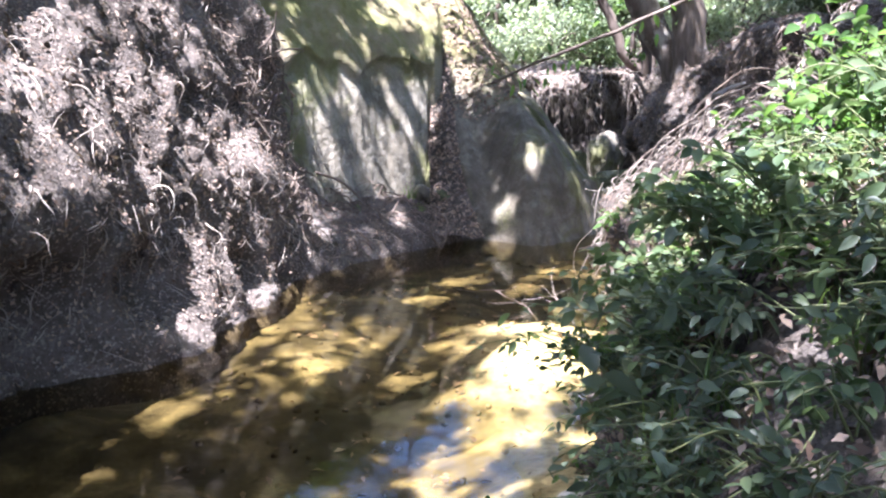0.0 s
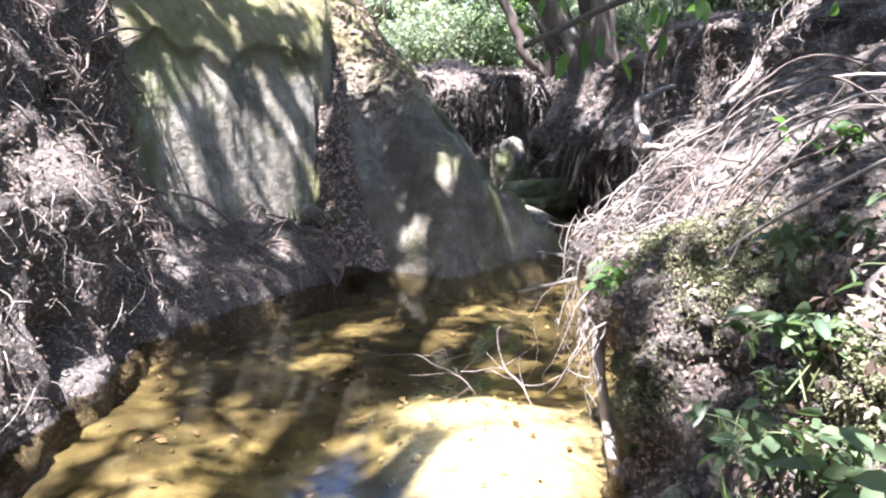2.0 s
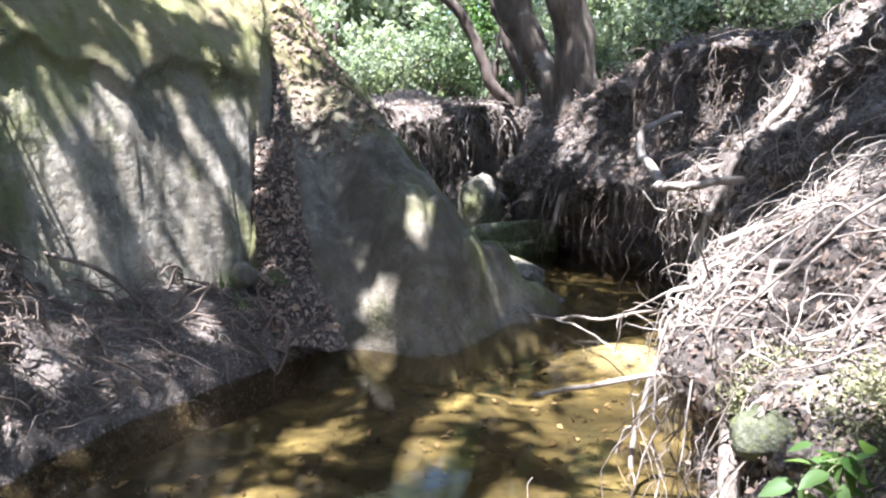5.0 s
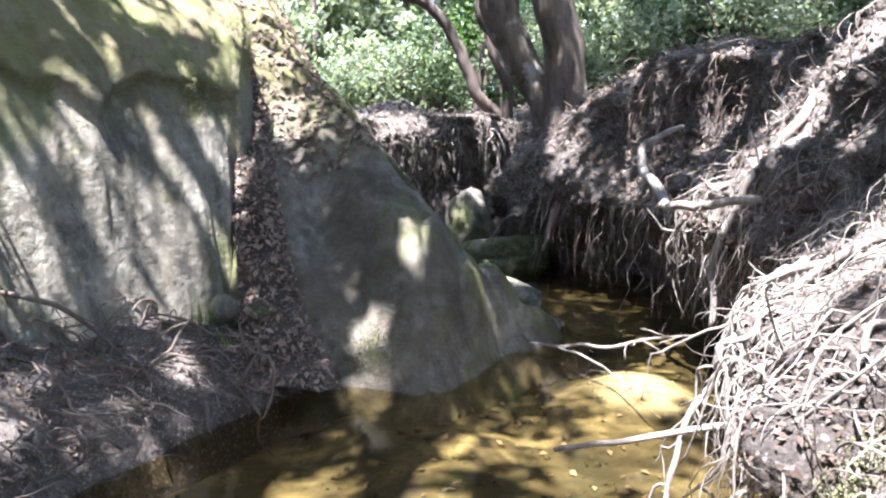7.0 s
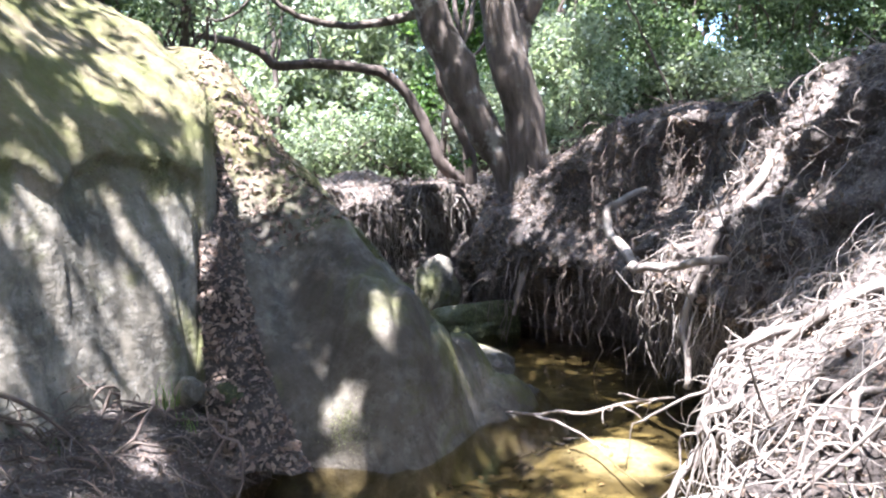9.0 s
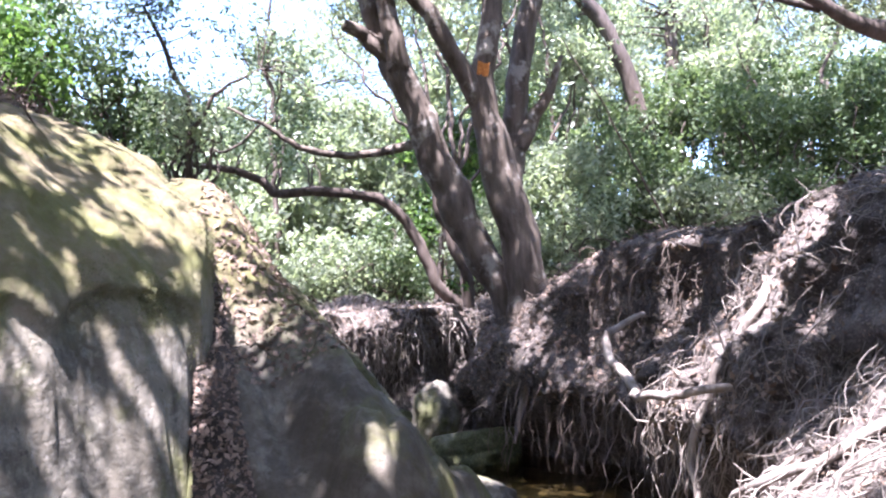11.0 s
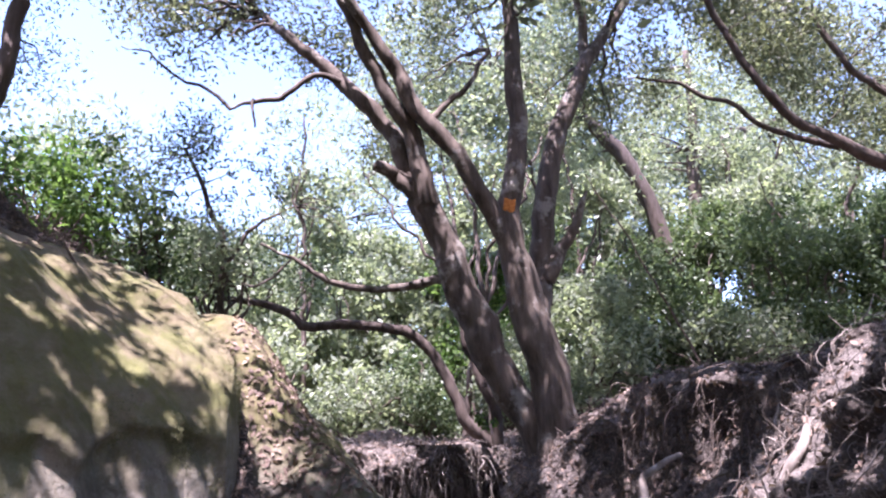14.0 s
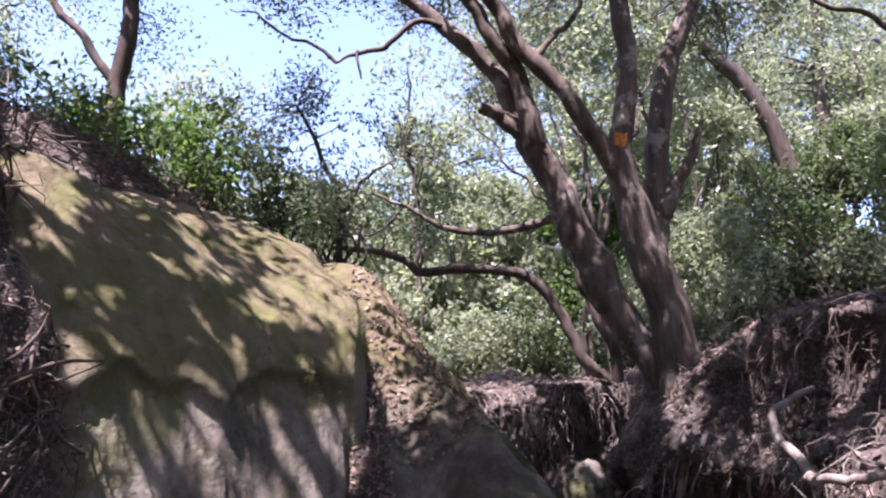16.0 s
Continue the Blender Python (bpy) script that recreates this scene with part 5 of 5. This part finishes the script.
for j, (y, z, n, h, lf, m) in enumerate([
        (3.1, 1.2, 12, 0.35, 0.055, LEAF_BRIGHT), (3.3, 1.05, 12, 0.30, 0.05, LEAF_MID), (2.7, 1.15, 14, 0.35, 0.055, LEAF_BRIGHT), (2.6, 1.0, 12, 0.30, 0.05, LEAF_MID),
        (3.4, 0.85, 10, 0.22, 0.045, LEAF_MID), (2.8, 0.8, 12, 0.25, 0.05, LEAF_MID), (2.9, 0.55, 10, 0.18, 0.04, LEAF_DARK), (2.2, 1.1, 12, 0.3, 0.05, LEAF_MID), (2.4, 0.75, 12, 0.25, 0.05, LEAF_DARK),
        (3.6, 1.15, 8, 0.3, 0.05, LEAF_BRIGHT), (3.8, 1.3, 8, 0.35, 0.05, LEAF_BRIGHT), (3.0, 1.45, 14, 0.4, 0.055, LEAF_BRIGHT), (2.3, 1.5, 14, 0.4, 0.055, LEAF_BRIGHT), (3.5, 1.55, 12, 0.4, 0.055, LEAF_BRIGHT),
        (4.3, 1.25, 4, 0.16, 0.045, LEAF_BRIGHT), (4.5, 0.75, 3, 0.14, 0.05, LEAF_BRIGHT), (7.3, 2.35, 3, 0.15, 0.05, LEAF_BRIGHT), (4.2, 1.7, 10, 0.35, 0.05, LEAF_BRIGHT),
        (2.5, 1.25, 14, 0.3, 0.05, LEAF_MID), (2.1, 0.9, 12, 0.22, 0.045, LEAF_DARK), (3.2, 0.7, 12, 0.2, 0.04, LEAF_MID), (3.6, 0.7, 8, 0.16, 0.04, LEAF_MID), (2.6, 0.62, 12, 0.18, 0.04, LEAF_DARK), (3.1, 0.95, 14, 0.25, 0.045, LEAF_MID),
        (2.9, 1.3, 16, 0.35, 0.05, LEAF_BRIGHT), (3.4, 1.3, 14, 0.35, 0.05, LEAF_BRIGHT), (3.9, 0.95, 6, 0.2, 0.045, LEAF_MID), (2.4, 1.0, 14, 0.25, 0.045, LEAF_MID), (3.7, 1.5, 10, 0.3, 0.05, LEAF_BRIGHT)]):
    leafy_plant("leafy green wild plants growing on the earth bank", bank_at(y, z), n, h, lf, m)
for j in range(16):
    y, z = RNG.uniform(2.05, 2.9), RNG.uniform(0.7, 1.25)
    leafy_plant("leafy green undergrowth on the shaded bank", bank_at(y, z), 9, RNG.uniform(0.12, 0.22), RNG.uniform(0.03, 0.05), (LEAF_MID, LEAF_DARK, LEAF_MID)[j % 3], 0.7)
for j in range(18):
    y, z = RNG.uniform(1.95, 2.75), RNG.uniform(0.8, 1.35)
    leafy_plant("leafy green undergrowth on the shaded bank", bank_at(y, z), 9, RNG.uniform(0.06, 0.13), RNG.uniform(0.018, 0.034), (LEAF_MID, LEAF_MID, LEAF_BRIGHT)[j % 3], 0.8)
for j in range(46):
    q = bank_at(RNG.uniform(1.75, 2.9), RNG.uniform(0.58, 1.45))
    leafy_plant("low leafy undergrowth with small green leaves", q, 8, RNG.uniform(0.08, 0.2), RNG.uniform(0.022, 0.042), (LEAF_MID, LEAF_DARK, LEAF_MID, LEAF_BRIGHT)[j % 4], 0.85, 9)
for j in range(30):
    q = bank_at(RNG.uniform(1.4, 2.1), RNG.uniform(0.7, 1.25))
    leafy_plant("low leafy undergrowth in deep shade", q, 8, RNG.uniform(0.06, 0.14), RNG.uniform(0.018, 0.034), (LEAF_MID, LEAF_DARK)[j % 2], 0.9, 9)
leafy_plant("low seedling with broad lobed leaves in shade", bank_at(2.25, 0.80), 5, 0.12, 0.085, LEAF_DARK, 0.8, 5)
leafy_plant("bright green seedling on the back bank", (2.75, 14.2, 2.0), 5, 0.3, 0.08, LEAF_BRIGHT)


def grass_tuft(label, at, n, height, lean=0.5):
    t = thing("grass_tuft", label, "grass", "grass tufts")
    at = np.array(at, float)
    v, f = [], []
    for j in range(n):
        a = RNG.uniform(0, 2 * math.pi)
        d = np.array([math.cos(a), math.sin(a), 0]) * RNG.uniform(0.2, 1.0) * lean
        w = np.array([-math.sin(a), math.cos(a), 0]) * 0.004
        h = height * RNG.uniform(0.5, 1.1)
        b = at + RNG.normal(size=3) * np.array([0.03, 0.03, 0])
        for k in range(5):
            q = k / 4
            c = b + d * h * q * q + np.array([0, 0, h * q * (1 - 0.35 * q)])
            v += [c - w * (1 - 0.9 * q), c + w * (1 - 0.9 * q)]
        for k in range(4):
            o = j * 10 + k * 2
            f.append([o, o + 1, o + 3, o + 2])
    tagged(mesh_of("foliage", v, f, GRASS, t), kind="stuff")
    return t


for y, z, n, h in [(1.9, 1.0, 60, 0.16), (2.05, 1.15, 60, 0.16), (2.3, 0.95, 60, 0.16), (2.0, 0.76, 70, 0.18), (2.12, 0.7, 60, 0.17), (3.55, 0.45, 24, 0.26), (3.0, 0.62, 30, 0.22), (3.75, 0.55, 14, 0.2), (2.5, 0.5, 40, 0.2), (2.0, 0.85, 60, 0.16), (2.2, 0.7, 60, 0.16), (2.35, 0.6, 50, 0.16)]:
    grass_tuft("long green grass blades on the shaded bank", bank_at(y, z), n, h)
grass_tuft("short green grass at the foot of the rock", (-0.40, 8.2, 0.42), 26, 0.24)
grass_tuft("short green grass at the foot of the rock", (-0.30, 8.15, 0.28), 22, 0.2)
grass_tuft("green grass sprouting on the rock edge", (0.12, 11.2, 2.22), 22, 0.2)
grass_tuft("sparse grass on the earth bench", (-0.85, 7.75, 0.33), 20, 0.15)

# sprig of broad leaves hanging over the creek
t = thing("hanging_sprig", "twig with broad bright green leaves hanging over the creek", "branch")
line = bent([(2.2, 3.7, 2.5), (1.5, 3.45, 2.0), (0.84, 3.2, 1.62), (0.46, 3.06, 1.45)], 24, 0.03, 3)
s = Soup()
s.tube(line, [0.010, 0.004], 6)
s.mesh("twig", BARK_DARK, t)
s = Soup()
i = RNG.integers(12, 24, 46)
s.blades(line[i] + RNG.normal(size=(46, 3)) * np.array([0.05, 0.05, 0.035]), 0.03, 0.2, 0.7, 0.5)
s.mesh("foliage", LEAF_BRIGHT, t)

# ---- fallen wood and stones ----
def stick(label, pts, radii, mat=TWIG, wander=0.03, twigs=0):
    t = thing("fallen_branch", label, "branch", "fallen branches")
    line = bent(pts, 24, wander, len(label))
    s = Soup()
    s.tube(line, radii, 7, 0.1)
    s.mesh("branch_wood", mat, t)
    for j in range(twigs):
        k = RNG.integers(6, 22)
        d = RNG.normal(size=3) * np.array([1, 1, 0.5])
        d /= np.linalg.norm(d)
        s = Soup()
        s.tube(bent([line[k], line[k] + d * 0.12, line[k] + d * 0.22 + np.array([0, 0, 0.03])], 8, 0.03, j), [min(0.006, radii[-1] * 0.8), 0.0012], 5)
        s.mesh("twig", mat, t)
    return t


stick("pale dead branch lying across the water", [(1.62, 9.05, 0.01), (1.95, 8.75, 0.05), (2.3, 8.55, 0.10), (2.75, 8.4, 0.2)], [0.007, 0.012, 0.011, 0.008], ROOT, 0.04, 6)
stick("thin curved twig arching over the water", [(1.9, 8.8, 0.05), (2.05, 8.2, 0.02), (2.1, 7.6, -0.05)], [0.009, 0.007, 0.004], TWIG)
stick("broken pale stick jutting from the bank", [(1.65, 6.1, 0.5), (1.35, 6.25, 0.38), (1.12, 6.5, 0.27)], [0.012, 0.011, 0.010], ROOT, 0.015)
stick("thin twig lying in the shallow water", [(0.2, 6.1, 0.03), (0.45, 5.9, 0.06), (0.7, 5.65, 0.05), (0.78, 5.5, -0.03)], [0.003, 0.004, 0.002], ROOT_DARK, 0.04, 7)
stick("bare twigs standing at the water's edge", [(1.0, 5.3, -0.02), (0.95, 5.4, 0.14), (0.85, 5.45, 0.2)], [0.003, 0.003, 0.002], TWIG, 0.04, 8)
stick("dark dead branch leaning on the rock foot", [(-1.35, 7.55, 0.78), (-0.94, 7.7, 0.62), (-0.8, 7.78, 0.48), (-0.66, 7.8, 0.28)], [0.014, 0.012, 0.008, 0.004], ROOT_DARK, 0.03, 7)
stick("dark log lying along the foot of the earth bank", [(-1.0, 7.15, 0.05), (-0.75, 7.35, 0.06), (-0.5, 7.6, 0.07)], [0.025, 0.03, 0.022], ROOT_DARK, 0.02)
stick("long dry stick leaning on the bank", [(2.3, 4.6, 1.45), (1.9, 4.75, 1.2), (1.55, 4.9, 1.08)], [0.012, 0.014, 0.008], TWIG, 0.03, 2)
stick("long dry stick leaning on the bank slope", [(4.6, 10.2, 2.4), (4.1, 9.6, 2.05), (3.7, 9.1, 1.7)], [0.012, 0.012, 0.008], TWIG, 0.04, 3)
stick("slender leaning sapling stem on the bank top", [(5.4, 13.0, 2.75), (4.94, 13.0, 3.76), (4.3, 13.0, 4.84), (4.0, 13.0, 5.4)], [0.016, 0.013, 0.01, 0.006], BARK_DARK, 0.06, 6)
stick("bare pale stems arching from the bank", [(1.9, 4.2, 1.5), (1.6, 4.6, 1.5), (1.35, 5.0, 1.15), (1.1, 5.3, 0.7)], [0.006, 0.005, 0.003], TWIG, 0.04, 2)
stick("bare stems arching across the bank", [(1.7, 3.9, 1.35), (1.35, 4.3, 1.0), (1.05, 4.7, 0.55), (0.95, 4.9, 0.25)], [0.006, 0.005, 0.003], TWIG, 0.04, 2)

for k in range(6):
    x, y = RNG.uniform(0.2, 2.4), RNG.uniform(5.5, 9.0)
    if y < 6.2 + 0.9 * max(0, x - 1.4):
        x -= 0.9
    boulder((x, y, -0.2), (RNG.uniform(0.05, 0.13), RNG.uniform(0.05, 0.13), RNG.uniform(0.03, 0.07)), "small rounded stone under the creek water", k + 10, BED, 3)

# lumps of mossy stone set in the near bank
for k in range(16):
    q = bank_at(RNG.uniform(3.4, 5.1), RNG.uniform(0.15, 0.95))
    r = RNG.uniform(0.04, 0.09)
    boulder(tuple(q + (0.03, 0, -0.01)), (r, r * RNG.uniform(0.8, 1.3), r * RNG.uniform(0.6, 0.9)), "mossy lump of stone in the near bank", k + 40, MOSSY, 4)
# thin dead stems arching over the near bank
for k in range(16):
    q = bank_at(RNG.uniform(3.7, 5.6), RNG.uniform(1.15, 1.6))
    d = np.array([RNG.uniform(-0.75, -0.35), RNG.uniform(-0.15, 0.75), 0])
    h = RNG.uniform(0.03, 0.15)
    stick("thin dead stem arching over the near bank", [q, q + 0.35 * d + (0, 0, h), q + 0.75 * d + (0, 0, h - 0.22), q + d + (0, 0, -0.5)], [0.005, 0.004, 0.0035, 0.002], (TWIG, ROOT_DARK)[k % 2], 0.06, k % 3)
